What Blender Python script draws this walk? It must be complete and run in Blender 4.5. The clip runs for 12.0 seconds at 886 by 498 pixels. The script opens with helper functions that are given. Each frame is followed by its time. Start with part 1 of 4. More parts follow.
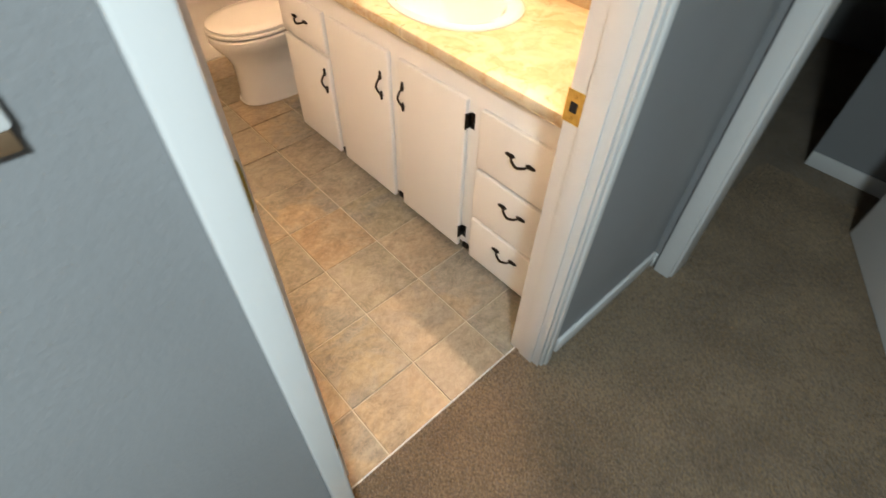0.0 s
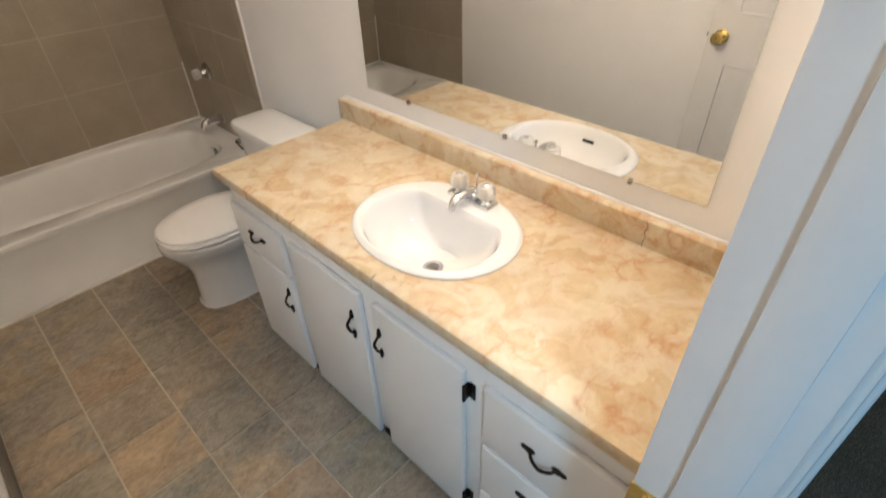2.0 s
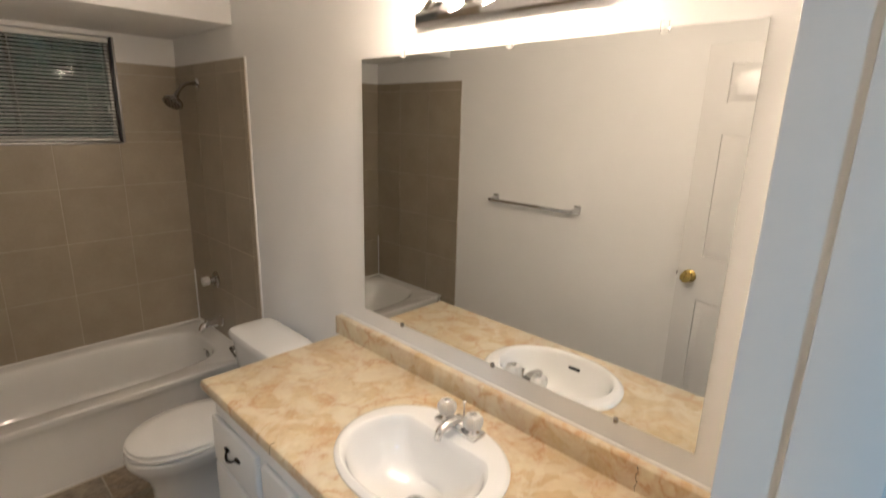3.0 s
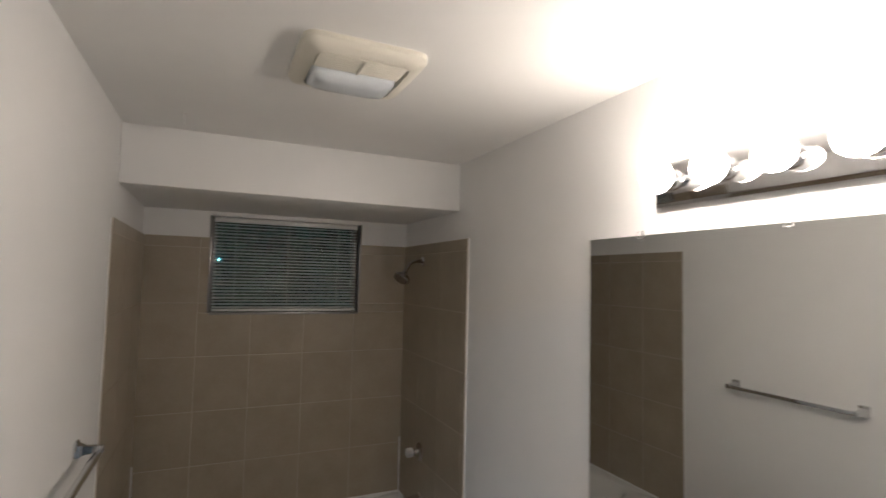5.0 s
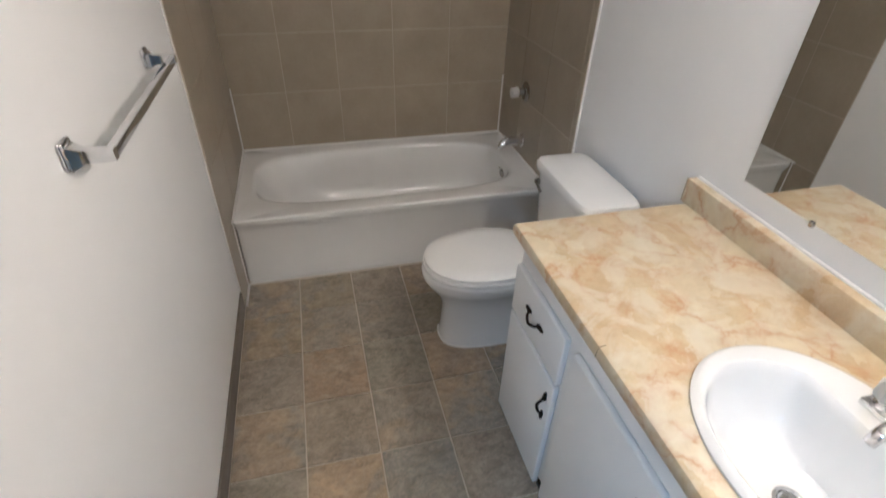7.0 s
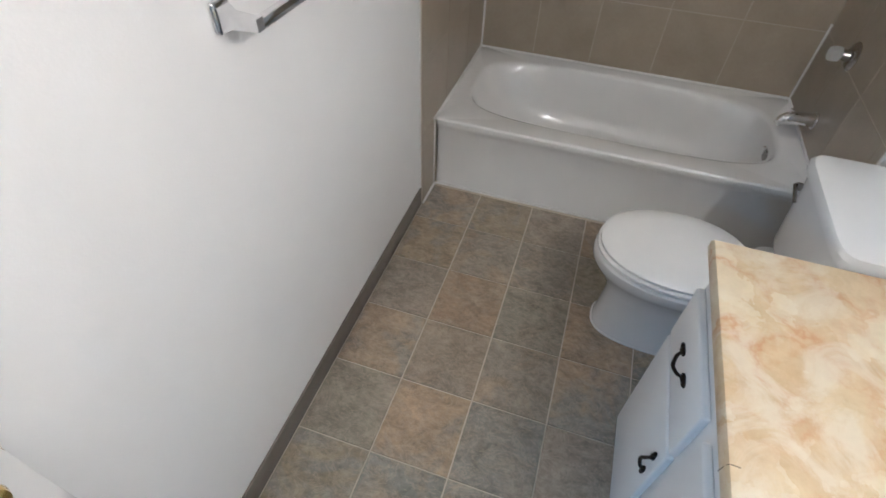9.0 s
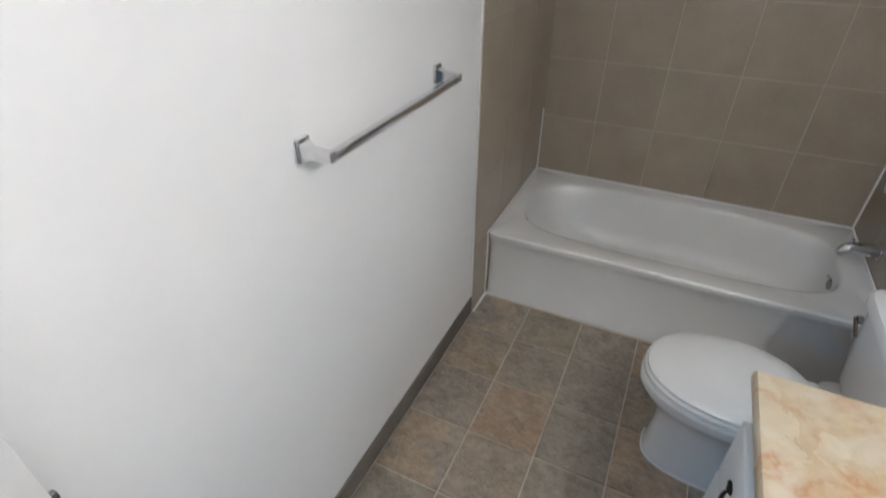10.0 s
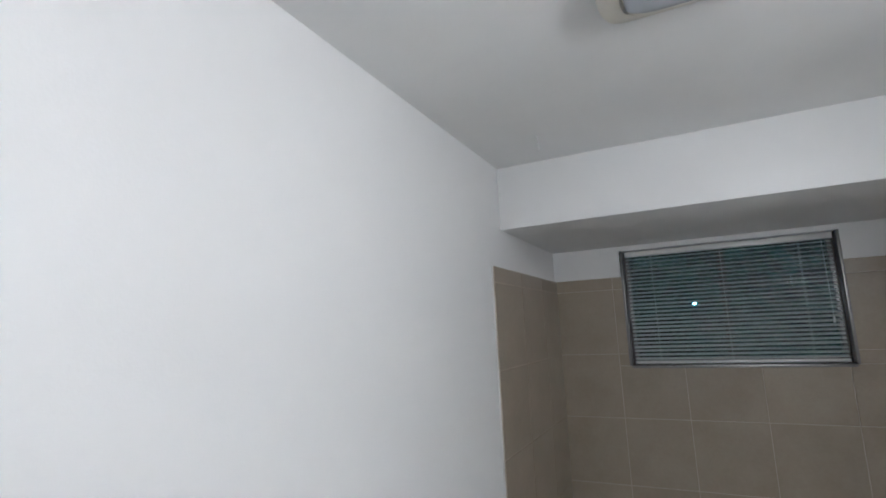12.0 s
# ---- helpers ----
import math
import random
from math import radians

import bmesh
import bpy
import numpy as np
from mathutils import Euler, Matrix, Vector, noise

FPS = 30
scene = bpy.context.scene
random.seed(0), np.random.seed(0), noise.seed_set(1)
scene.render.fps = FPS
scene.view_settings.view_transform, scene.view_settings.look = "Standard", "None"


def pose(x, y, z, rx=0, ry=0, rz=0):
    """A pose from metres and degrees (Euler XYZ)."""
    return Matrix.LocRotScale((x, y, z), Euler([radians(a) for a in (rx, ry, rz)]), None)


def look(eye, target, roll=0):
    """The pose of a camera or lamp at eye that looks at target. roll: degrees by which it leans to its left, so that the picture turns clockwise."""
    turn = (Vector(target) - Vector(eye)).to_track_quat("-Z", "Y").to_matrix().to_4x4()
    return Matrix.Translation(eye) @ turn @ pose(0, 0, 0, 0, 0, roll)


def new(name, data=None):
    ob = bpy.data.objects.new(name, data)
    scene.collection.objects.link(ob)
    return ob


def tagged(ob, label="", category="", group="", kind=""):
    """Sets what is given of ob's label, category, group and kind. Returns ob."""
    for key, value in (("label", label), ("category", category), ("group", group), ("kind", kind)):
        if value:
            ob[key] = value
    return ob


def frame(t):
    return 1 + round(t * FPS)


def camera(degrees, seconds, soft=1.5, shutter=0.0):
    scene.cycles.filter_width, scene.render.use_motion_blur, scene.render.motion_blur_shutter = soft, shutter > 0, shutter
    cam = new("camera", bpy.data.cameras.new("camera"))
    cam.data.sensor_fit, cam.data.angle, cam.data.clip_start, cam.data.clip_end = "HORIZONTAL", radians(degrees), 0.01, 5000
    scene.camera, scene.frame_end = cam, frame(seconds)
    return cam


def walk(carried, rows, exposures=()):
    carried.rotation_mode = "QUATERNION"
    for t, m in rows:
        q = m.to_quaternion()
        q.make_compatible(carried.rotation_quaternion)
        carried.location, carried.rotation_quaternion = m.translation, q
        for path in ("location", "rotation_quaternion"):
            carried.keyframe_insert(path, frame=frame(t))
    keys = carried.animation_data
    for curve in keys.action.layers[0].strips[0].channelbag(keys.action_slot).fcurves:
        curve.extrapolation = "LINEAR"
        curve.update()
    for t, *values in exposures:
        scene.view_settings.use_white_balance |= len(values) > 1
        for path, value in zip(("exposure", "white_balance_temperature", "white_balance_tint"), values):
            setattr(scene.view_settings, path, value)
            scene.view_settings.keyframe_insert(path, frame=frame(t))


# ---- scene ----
cam = camera(83.0, 12.0, 1.5, 0.3)
PATH = [
    (0, (-0.017, 0.815, 1.489), (0.911, 1.775, 0.0), 2.1),
    (0.5, (0.171, 0.922, 1.515), (0.909, 2.008, 0.006), -1.3),
    (1, (0.268, 1.072, 1.548), (1.007, 2.137, 0.026), -4.6),
    (1.5, (0.372, 1.21, 1.534), (1.282, 2.277, 0.108), -4.5),
    (2, (0.402, 1.237, 1.585), (1.526, 2.367, 0.377), -1.8),
    (2.5, (0.409, 1.241, 1.634), (1.703, 2.49, 0.759), 0.1),
    (3, (0.394, 1.223, 1.673), (1.787, 2.568, 1.174), 1.5),
    (3.2, (0.385, 1.231, 1.707), (1.807, 2.59, 1.342), 2.1),
    (4.8, (0.346, 1.284, 1.726), (1.303, 3.037, 1.836), 1.6),
    (5, (0.369, 1.395, 1.728), (1.192, 3.213, 1.847), 1.3),
    (5.5, (0.379, 1.543, 1.721), (0.98, 3.45, 1.722), 2.0),
    (6, (0.414, 1.649, 1.673), (0.92, 3.556, 1.345), 2.3),
    (6.5, (0.423, 1.723, 1.607), (0.901, 3.502, 0.83), 2.5),
    (7, (0.418, 1.764, 1.562), (0.85, 3.331, 0.396), 1.8),
    (7.2, (0.417, 1.774, 1.55), (0.822, 3.258, 0.272), 1.6),
    (8.8, (0.574, 1.995, 1.529), (0.286, 3.315, 0.054), 3.2),
    (9, (0.607, 1.987, 1.522), (0.212, 3.309, 0.074), 2.4),
    (9.5, (0.632, 1.98, 1.524), (0.079, 3.326, 0.151), 1.7),
    (10, (0.661, 1.957, 1.58), (-0.056, 3.443, 0.449), -0.1),
    (10.5, (0.69, 1.915, 1.659), (-0.156, 3.582, 0.948), -2.0),
    (11, (0.635, 1.955, 1.702), (-0.237, 3.727, 1.386), -1.4),
    (11.5, (0.625, 1.959, 1.748), (-0.253, 3.755, 1.798), -1.4),
    (12, (0.642, 1.934, 1.711), (-0.232, 3.704, 2.032), -2.5),
]
EXPOSURES = [
    (0.0, 2.45, 9700, 26), (0.6, 2.15, 8100, 19), (1.0, 2.0, 6700, 14), (1.5, 1.82, 6200, 12), (2.0, 1.72, 6200, 12), (3.2, 1.3, 6250, 12), (4.8, 0.76, 5550, 10), (5.5, 1.08, 5450, 10), (6.0, 1.5, 5350, 10), (6.5, 1.82, 5300, 10),
    (7.2, 1.66, 5250, 10), (9.0, 1.8, 4950, 8), (10.5, 1.56, 4850, 7), (11.0, 1.48, 4850, 7), (12.0, 1.25, 4650, 6),
]
walk(cam, [(t, look(eye, target, roll)) for t, eye, target, roll in PATH], EXPOSURES)

# ---- plan, in metres: x across the bathroom, y from the hall to the tub ----
W = 1.52            # left wall x = 0, right wall x = W
DY0, DY1, VE = 1.185, 1.30, 1.28   # the wall with the bathroom door; the carpet's edge
BACK = 4.536        # back wall behind the tub
CEIL = 2.331
SOF_Y, SOF_Z = 3.74, 2.084
JL, JR = 0.085, 0.79     # clear door opening
HEAD = 2.03
TILE_TOP, TILE_Y = 1.933, 3.621
HX = 1.468          # hall end wall

# ---- world and light ----
world = bpy.data.worlds.new("night")
scene.world = world
world.use_nodes = True
world.node_tree.nodes["Background"].inputs[0].default_value = (0.10, 0.13, 0.2, 1)
world.node_tree.nodes["Background"].inputs[1].default_value = 0.02
BULB = 52.0
hall_data = bpy.data.lights.new("hall_ceiling_light", "AREA")
hall_data.shape, hall_data.size, hall_data.energy, hall_data.color = "DISK", 0.3, 12.5, (0.42, 0.74, 1.0)
hall_light = new("hall_ceiling_light", hall_data)
hall_light.matrix_world = pose(-0.42, 0.1, CEIL - 0.06, 0, 0, 0)
tagged(hall_light, kind="structure")


# ---- materials ----
def node_mat(name):
    m = bpy.data.materials.new(name)
    m.use_nodes = True
    nt = m.node_tree
    return m, nt, nt.nodes["Principled BSDF"]


def coords(nt, scale, jitter=0.0):
    tc = nt.nodes.new("ShaderNodeTexCoord")
    mp = nt.nodes.new("ShaderNodeMapping")
    mp.inputs["Scale"].default_value = scale if isinstance(scale, tuple) else (scale,) * 3
    nt.links.new(tc.outputs["Object"], mp.inputs["Vector"])
    if jitter:
        oi = nt.nodes.new("ShaderNodeObjectInfo")
        mul = nt.nodes.new("ShaderNodeMath")
        mul.operation = "MULTIPLY"
        mul.inputs[1].default_value = jitter
        nt.links.new(oi.outputs["Random"], mul.inputs[0])
        nt.links.new(mul.outputs[0], mp.inputs["Location"])
    return mp.outputs["Vector"]


def noise_tex(nt, vec, scale, detail=4.0, rough=0.55, distort=0.0):
    n = nt.nodes.new("ShaderNodeTexNoise")
    n.inputs["Scale"].default_value, n.inputs["Detail"].default_value = scale, detail
    n.inputs["Roughness"].default_value, n.inputs["Distortion"].default_value = rough, distort
    nt.links.new(vec, n.inputs["Vector"])
    return n.outputs["Fac"]


def ramp(nt, fac, stops):
    r = nt.nodes.new("ShaderNodeValToRGB")
    el = r.color_ramp.elements
    while len(el) < len(stops):
        el.new(0.5)
    for e, (p, c) in zip(el, stops):
        e.position, e.color = p, (*c, 1)
    nt.links.new(fac, r.inputs["Fac"])
    return r.outputs["Color"]


def mixed(nt, fac, a, b, mode="MIX"):
    m = nt.nodes.new("ShaderNodeMix")
    m.data_type, m.blend_type = "RGBA", mode
    for sock, v in ((m.inputs[0], fac), (m.inputs[6], a), (m.inputs[7], b)):
        if isinstance(v, (int, float)):
            sock.default_value = v
        elif isinstance(v, tuple):
            sock.default_value = (*v, 1)
        else:
            nt.links.new(v, sock)
    return m.outputs[2]


def bumped(nt, bsdf, height, strength, distance=0.002):
    b = nt.nodes.new("ShaderNodeBump")
    b.inputs["Strength"].default_value, b.inputs["Distance"].default_value = strength, distance
    nt.links.new(height, b.inputs["Height"])
    nt.links.new(b.outputs["Normal"], bsdf.inputs["Normal"])


def paint(name, colour, rough=0.5, grain=220.0, bump=0.25, wear=0.04, coat=0.0):
    """Painted plaster or wood: faint mottling, roller grain."""
    m, nt, b = node_mat(name)
    v = coords(nt, 1.0)
    dark = tuple(c * (1 - wear) for c in colour)
    lite = tuple(min(1, c * (1 + wear * 0.6)) for c in colour)
    col = ramp(nt, noise_tex(nt, v, 3.0, 6), [(0.3, dark), (0.7, lite)])
    nt.links.new(col, b.inputs["Base Color"])
    b.inputs["Roughness"].default_value = rough
    b.inputs["Coat Weight"].default_value = coat
    bumped(nt, b, noise_tex(nt, v, grain, 3), bump, 0.0015)
    return m


def metal(name, colour, rough, wear=0.15):
    m, nt, b = node_mat(name)
    v = coords(nt, 1.0)
    f = noise_tex(nt, v, 60.0, 4)
    nt.links.new(ramp(nt, f, [(0.35, tuple(c * (1 - wear) for c in colour)), (0.65, colour)]), b.inputs["Base Color"])
    b.inputs["Metallic"].default_value = 1.0
    r = nt.nodes.new("ShaderNodeMapRange")
    r.inputs["To Min"].default_value, r.inputs["To Max"].default_value = rough * 0.7, rough * 1.4
    nt.links.new(f, r.inputs["Value"])
    nt.links.new(r.outputs["Result"], b.inputs["Roughness"])
    return m


def gloss(name, colour, rough=0.12, coat=0.3):
    """Enamel, vitreous china, plastic."""
    m, nt, b = node_mat(name)
    v = coords(nt, 1.0)
    f = noise_tex(nt, v, 5.0, 5)
    nt.links.new(ramp(nt, f, [(0.3, tuple(c * 0.96 for c in colour)), (0.7, colour)]), b.inputs["Base Color"])
    b.inputs["Roughness"].default_value, b.inputs["Coat Weight"].default_value = rough, coat
    bumped(nt, b, noise_tex(nt, v, 14.0, 2), 0.03, 0.002)
    return m


def wall_tile_mat():
    m, nt, b = node_mat("taupe_wall_tile")
    v = coords(nt, 1.0, 7.0)
    base = ramp(nt, noise_tex(nt, v, 5.0, 7, 0.6), [(0.3, (0.335, 0.284, 0.208)), (0.7, (0.395, 0.338, 0.254))])
    fine = ramp(nt, noise_tex(nt, v, 70.0, 3), [(0.35, (0.955, 0.955, 0.955)), (0.65, (1.0, 1.0, 1.0))])
    nt.links.new(mixed(nt, 1.0, base, fine, "MULTIPLY"), b.inputs["Base Color"])
    b.inputs["Roughness"].default_value = 0.3
    bumped(nt, b, noise_tex(nt, v, 40.0, 3), 0.12, 0.001)
    return m


def vinyl_mat():
    """Slate-look vinyl: each piece tan, grey or blue-grey, clouded, with cleft ridges and dark crazing."""
    m, nt, b = node_mat("slate_vinyl")
    v = coords(nt, 1.0, 11.0)
    oi = nt.nodes.new("ShaderNodeObjectInfo")
    tan, grey, blue, brown, olive = (0.400, 0.300, 0.195), (0.285, 0.258, 0.212), (0.235, 0.238, 0.218), (0.335, 0.235, 0.148), (0.285, 0.250, 0.180)
    hue = ramp(nt, oi.outputs["Random"], [(0.0, tan), (0.13, grey), (0.27, brown), (0.40, blue), (0.52, olive), (0.65, tan), (0.76, grey), (0.90, blue), (1.0, olive)])
    second = ramp(nt, oi.outputs["Random"], [(0.0, blue), (0.2, tan), (0.4, grey), (0.6, blue), (0.8, tan), (1.0, grey)])
    patch = ramp(nt, noise_tex(nt, v, 5.5, 5, 0.6, 0.9), [(0.46, (0, 0, 0)), (0.60, (0.85, 0.85, 0.85))])
    one = mixed(nt, patch, hue, second)
    cloud = ramp(nt, noise_tex(nt, coords(nt, (1.0, 1.5, 1.0), 17.0), 9.0, 9, 0.68, 0.7), [(0.30, (0.66, 0.66, 0.66)), (0.50, (1.0, 1.0, 1.0)), (0.70, (1.30, 1.28, 1.25))])
    two = mixed(nt, 1.0, one, cloud, "MULTIPLY")
    mottle = ramp(nt, noise_tex(nt, coords(nt, (1.0, 1.3, 1.0), 3.0), 42.0, 7, 0.72, 0.5), [(0.34, (0.74, 0.74, 0.75)), (0.52, (1.0, 1.0, 1.0)), (0.68, (1.22, 1.2, 1.17))])
    two = mixed(nt, 1.0, two, mottle, "MULTIPLY")
    ridge = noise_tex(nt, coords(nt, (1.0, 1.6, 1.0), 5.0), 13.0, 9, 0.72, 1.3)
    three = mixed(nt, ramp(nt, ridge, [(0.47, (0, 0, 0)), (0.50, (0.42, 0.38, 0.36)), (0.54, (0, 0, 0))]), two, (0.520, 0.445, 0.340))
    craze = ramp(nt, noise_tex(nt, coords(nt, (1.4, 1.0, 1.0), 9.0), 19.0, 8, 0.74, 1.6), [(0.485, (0, 0, 0)), (0.50, (0.55, 0.55, 0.55)), (0.515, (0, 0, 0))])
    gate = ramp(nt, noise_tex(nt, v, 8.0, 3), [(0.48, (0, 0, 0)), (0.6, (1, 1, 1))])
    nt.links.new(mixed(nt, mixed(nt, 1.0, craze, gate, "MULTIPLY"), three, (0.120, 0.105, 0.085)), b.inputs["Base Color"])
    b.inputs["Roughness"].default_value = 0.4
    bumped(nt, b, ridge, 0.3, 0.002)
    return m


def counter_mat():
    """Beige marble-look laminate: pale broken patches between rust and tan veins."""
    m, nt, b = node_mat("marble_laminate")
    v = coords(nt, 1.0)
    wob = nt.nodes.new("ShaderNodeTexNoise")
    wob.inputs["Scale"].default_value, wob.inputs["Detail"].default_value, wob.inputs["Roughness"].default_value = 8.0, 5.0, 0.55
    nt.links.new(v, wob.inputs["Vector"])

    def warped(amount):
        add = nt.nodes.new("ShaderNodeVectorMath")
        add.operation = "MULTIPLY_ADD"
        add.inputs[1].default_value = (amount,) * 3
        nt.links.new(wob.outputs["Color"], add.inputs[0])
        nt.links.new(v, add.inputs[2])
        return add.outputs[0]

    def cells(scale, amount, feature):
        vo = nt.nodes.new("ShaderNodeTexVoronoi")
        vo.feature = feature
        vo.inputs["Scale"].default_value = scale
        nt.links.new(warped(amount), vo.inputs["Vector"])
        return vo

    ground = ramp(nt, noise_tex(nt, v, 4.5, 9, 0.62, 0.6), [(0.31, (0.42, 0.27, 0.14)), (0.41, (0.53, 0.39, 0.235)), (0.52, (0.61, 0.495, 0.32)), (0.66, (0.66, 0.58, 0.41))])
    cloud = ramp(nt, noise_tex(nt, v, 24.0, 8, 0.7, 0.3), [(0.3, (0.80, 0.77, 0.72)), (0.6, (1.08, 1.08, 1.07))])
    one = mixed(nt, 1.0, ground, cloud, "MULTIPLY")
    shard = ramp(nt, cells(10.0, 0.26, "F1").outputs["Color"], [(0.3, (0.52, 0.385, 0.215)), (0.5, (0.60, 0.49, 0.325)), (0.7, (0.65, 0.585, 0.44))])
    one = mixed(nt, 0.5, one, shard)
    edge = ramp(nt, cells(7.0, 0.26, "DISTANCE_TO_EDGE").outputs["Distance"], [(0.0, (0.85, 0.85, 0.85)), (0.035, (0.45, 0.45, 0.45)), (0.13, (0, 0, 0))])
    gate = ramp(nt, noise_tex(nt, v, 5.0, 6), [(0.40, (0, 0, 0)), (0.58, (1, 1, 1))])
    two = mixed(nt, mixed(nt, 1.0, edge, gate, "MULTIPLY"), one, (0.47, 0.235, 0.105))
    pale = ramp(nt, noise_tex(nt, v, 8.0, 7, 0.62, 1.0), [(0.47, (0, 0, 0)), (0.60, (0.62, 0.62, 0.62))])
    nt.links.new(mixed(nt, pale, two, (0.67, 0.61, 0.485)), b.inputs["Base Color"])
    b.inputs["Roughness"].default_value = 0.36
    bumped(nt, b, noise_tex(nt, v, 300.0, 2), 0.06, 0.0008)
    return m


def carpet_mat():
    m, nt, b = node_mat("brown_carpet")
    v = coords(nt, 1.0)
    wide = ramp(nt, noise_tex(nt, v, 4.0, 5), [(0.3, (0.225, 0.136, 0.070)), (0.7, (0.350, 0.225, 0.128))])
    tuft = noise_tex(nt, v, 130.0, 6, 0.75)
    fine = ramp(nt, tuft, [(0.34, (0.3, 0.3, 0.3)), (0.66, (1.45, 1.45, 1.45))])
    nt.links.new(mixed(nt, 1.0, wide, fine, "MULTIPLY"), b.inputs["Base Color"])
    b.inputs["Roughness"].default_value = 0.95
    b.inputs["Sheen Weight"].default_value = 0.3
    bumped(nt, b, tuft, 1.0, 0.012)
    return m


def pile_mat():
    """Carpet yarn: every tuft a shade of its own."""
    m, nt, b = node_mat("carpet_yarn")
    geo = nt.nodes.new("ShaderNodeNewGeometry")
    v = coords(nt, 1.0)
    wide = ramp(nt, noise_tex(nt, v, 4.0, 5), [(0.3, (0.225, 0.136, 0.070)), (0.7, (0.350, 0.225, 0.128))])
    tone = ramp(nt, geo.outputs["Random Per Island"], [(0.0, (0.5, 0.5, 0.5)), (0.6, (1.0, 1.0, 1.0)), (1.0, (1.45, 1.42, 1.38))])
    nt.links.new(mixed(nt, 1.0, wide, tone, "MULTIPLY"), b.inputs["Base Color"])
    b.inputs["Roughness"].default_value = 0.9
    b.inputs["Sheen Weight"].default_value = 0.3
    return m


def glass_mat(name, colour=(1, 1, 1), rough=0.0, ior=1.45):
    m, nt, b = node_mat(name)
    b.inputs["Base Color"].default_value = (*colour, 1)
    b.inputs["Transmission Weight"].default_value, b.inputs["Roughness"].default_value, b.inputs["IOR"].default_value = 1.0, rough, ior
    return m


def glow(name, colour, strength):
    m, nt, b = node_mat(name)
    b.inputs["Emission Color"].default_value, b.inputs["Emission Strength"].default_value = (*colour, 1), strength
    b.inputs["Base Color"].default_value = (0.8, 0.8, 0.8, 1)
    return m


WALL = paint("white_wall_paint", (0.86, 0.855, 0.845), 0.42, 160.0, 0.18, 0.02)
CEILP = paint("white_ceiling_paint", (0.87, 0.865, 0.85), 0.6, 120.0, 0.3, 0.03)
HALLP = paint("grey_hall_paint", (0.27, 0.275, 0.28), 0.5, 110.0, 0.5, 0.05)
TRIM = paint("white_trim_paint", (0.74, 0.735, 0.72), 0.3, 90.0, 0.12, 0.03, 0.1)
CABP = paint("white_cabinet_paint", (0.82, 0.81, 0.79), 0.38, 140.0, 0.15, 0.02)
DOORP = paint("white_door_paint", (0.76, 0.75, 0.735), 0.24, 60.0, 0.15, 0.02, 0.15)
TILE = wall_tile_mat()
GROUT = paint("pale_grout", (0.52, 0.455, 0.37), 0.85, 300.0, 0.4, 0.12)
VGROUT = paint("vinyl_joint", (0.60, 0.53, 0.43), 0.6, 300.0, 0.3, 0.15)
VINYL = vinyl_mat()
LAMINATE = counter_mat()
CARPET = carpet_mat()
YARN = pile_mat()
ENAMEL = gloss("white_enamel", (0.82, 0.815, 0.80), 0.1, 0.4)
CHINA = gloss("white_china", (0.82, 0.815, 0.80), 0.07, 0.5)
SEATP = gloss("white_seat_plastic", (0.82, 0.815, 0.80), 0.18, 0.2)
CAULK = gloss("white_caulk", (0.78, 0.77, 0.75), 0.4, 0.0)
CHROME = metal("chrome", (0.78, 0.78, 0.79), 0.07, 0.08)
BRUSHED = metal("worn_nickel", (0.42, 0.40, 0.375), 0.2)
BRASS = metal("polished_brass", (0.83, 0.60, 0.20), 0.12, 0.2)
DARKM = metal("antique_black_iron", (0.045, 0.036, 0.03), 0.42, 0.3)
ALU = metal("aluminium_frame", (0.32, 0.31, 0.3), 0.35)
MIRROR = metal("mirror_silver", (0.80, 0.81, 0.80), 0.005, 0.0)
EDGE = paint("dark_edge", (0.03, 0.028, 0.026), 0.6, 90.0, 0.1)
BULBSHIELD = gloss("white_bulb_shield", (0.82, 0.82, 0.80), 0.3, 0.0)
BASEB = paint("taupe_vinyl_base", (0.185, 0.16, 0.132), 0.5, 90.0, 0.15, 0.08)
FANP = gloss("cream_plastic", (0.74, 0.71, 0.62), 0.35, 0.0)
LENS = gloss("frosted_lens", (0.62, 0.66, 0.70), 0.25, 0.1)
SLAT = gloss("grey_white_slat", (0.80, 0.80, 0.77), 0.3, 0.1)
ACRYL = glass_mat("clear_acrylic", (0.98, 0.98, 0.98), 0.22, 1.3)
KNOBM = glass_mat("cut_acrylic", (0.95, 0.95, 0.94), 0.28, 1.35)
KNOBM.node_tree.nodes["Principled BSDF"].inputs["Transmission Weight"].default_value = 0.84
GLASS = glass_mat("window_glass", (0.9, 0.95, 0.93), 0.0, 1.22)
BULBM = glow("lit_bulb", (1.0, 0.80, 0.60), BULB)
GLINTM = glow("cyan_reflection", (0.3, 0.9, 1.0), 12.0)
BLACK = paint("black_void", (0.012, 0.012, 0.012), 0.8, 60.0, 0.1)


def night_mat():
    m, nt, b = node_mat("night_garden")
    v = coords(nt, 1.0)
    col = ramp(nt, noise_tex(nt, v, 1.3, 6), [(0.42, (0.002, 0.003, 0.003)), (0.6, (0.006, 0.013, 0.009)), (0.75, (0.012, 0.017, 0.018))])
    nt.links.new(col, b.inputs["Base Color"])
    nt.links.new(col, b.inputs["Emission Color"])
    b.inputs["Emission Strength"].default_value = 1.0
    return m


NIGHT = night_mat()
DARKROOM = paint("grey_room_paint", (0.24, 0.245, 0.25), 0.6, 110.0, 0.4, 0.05)


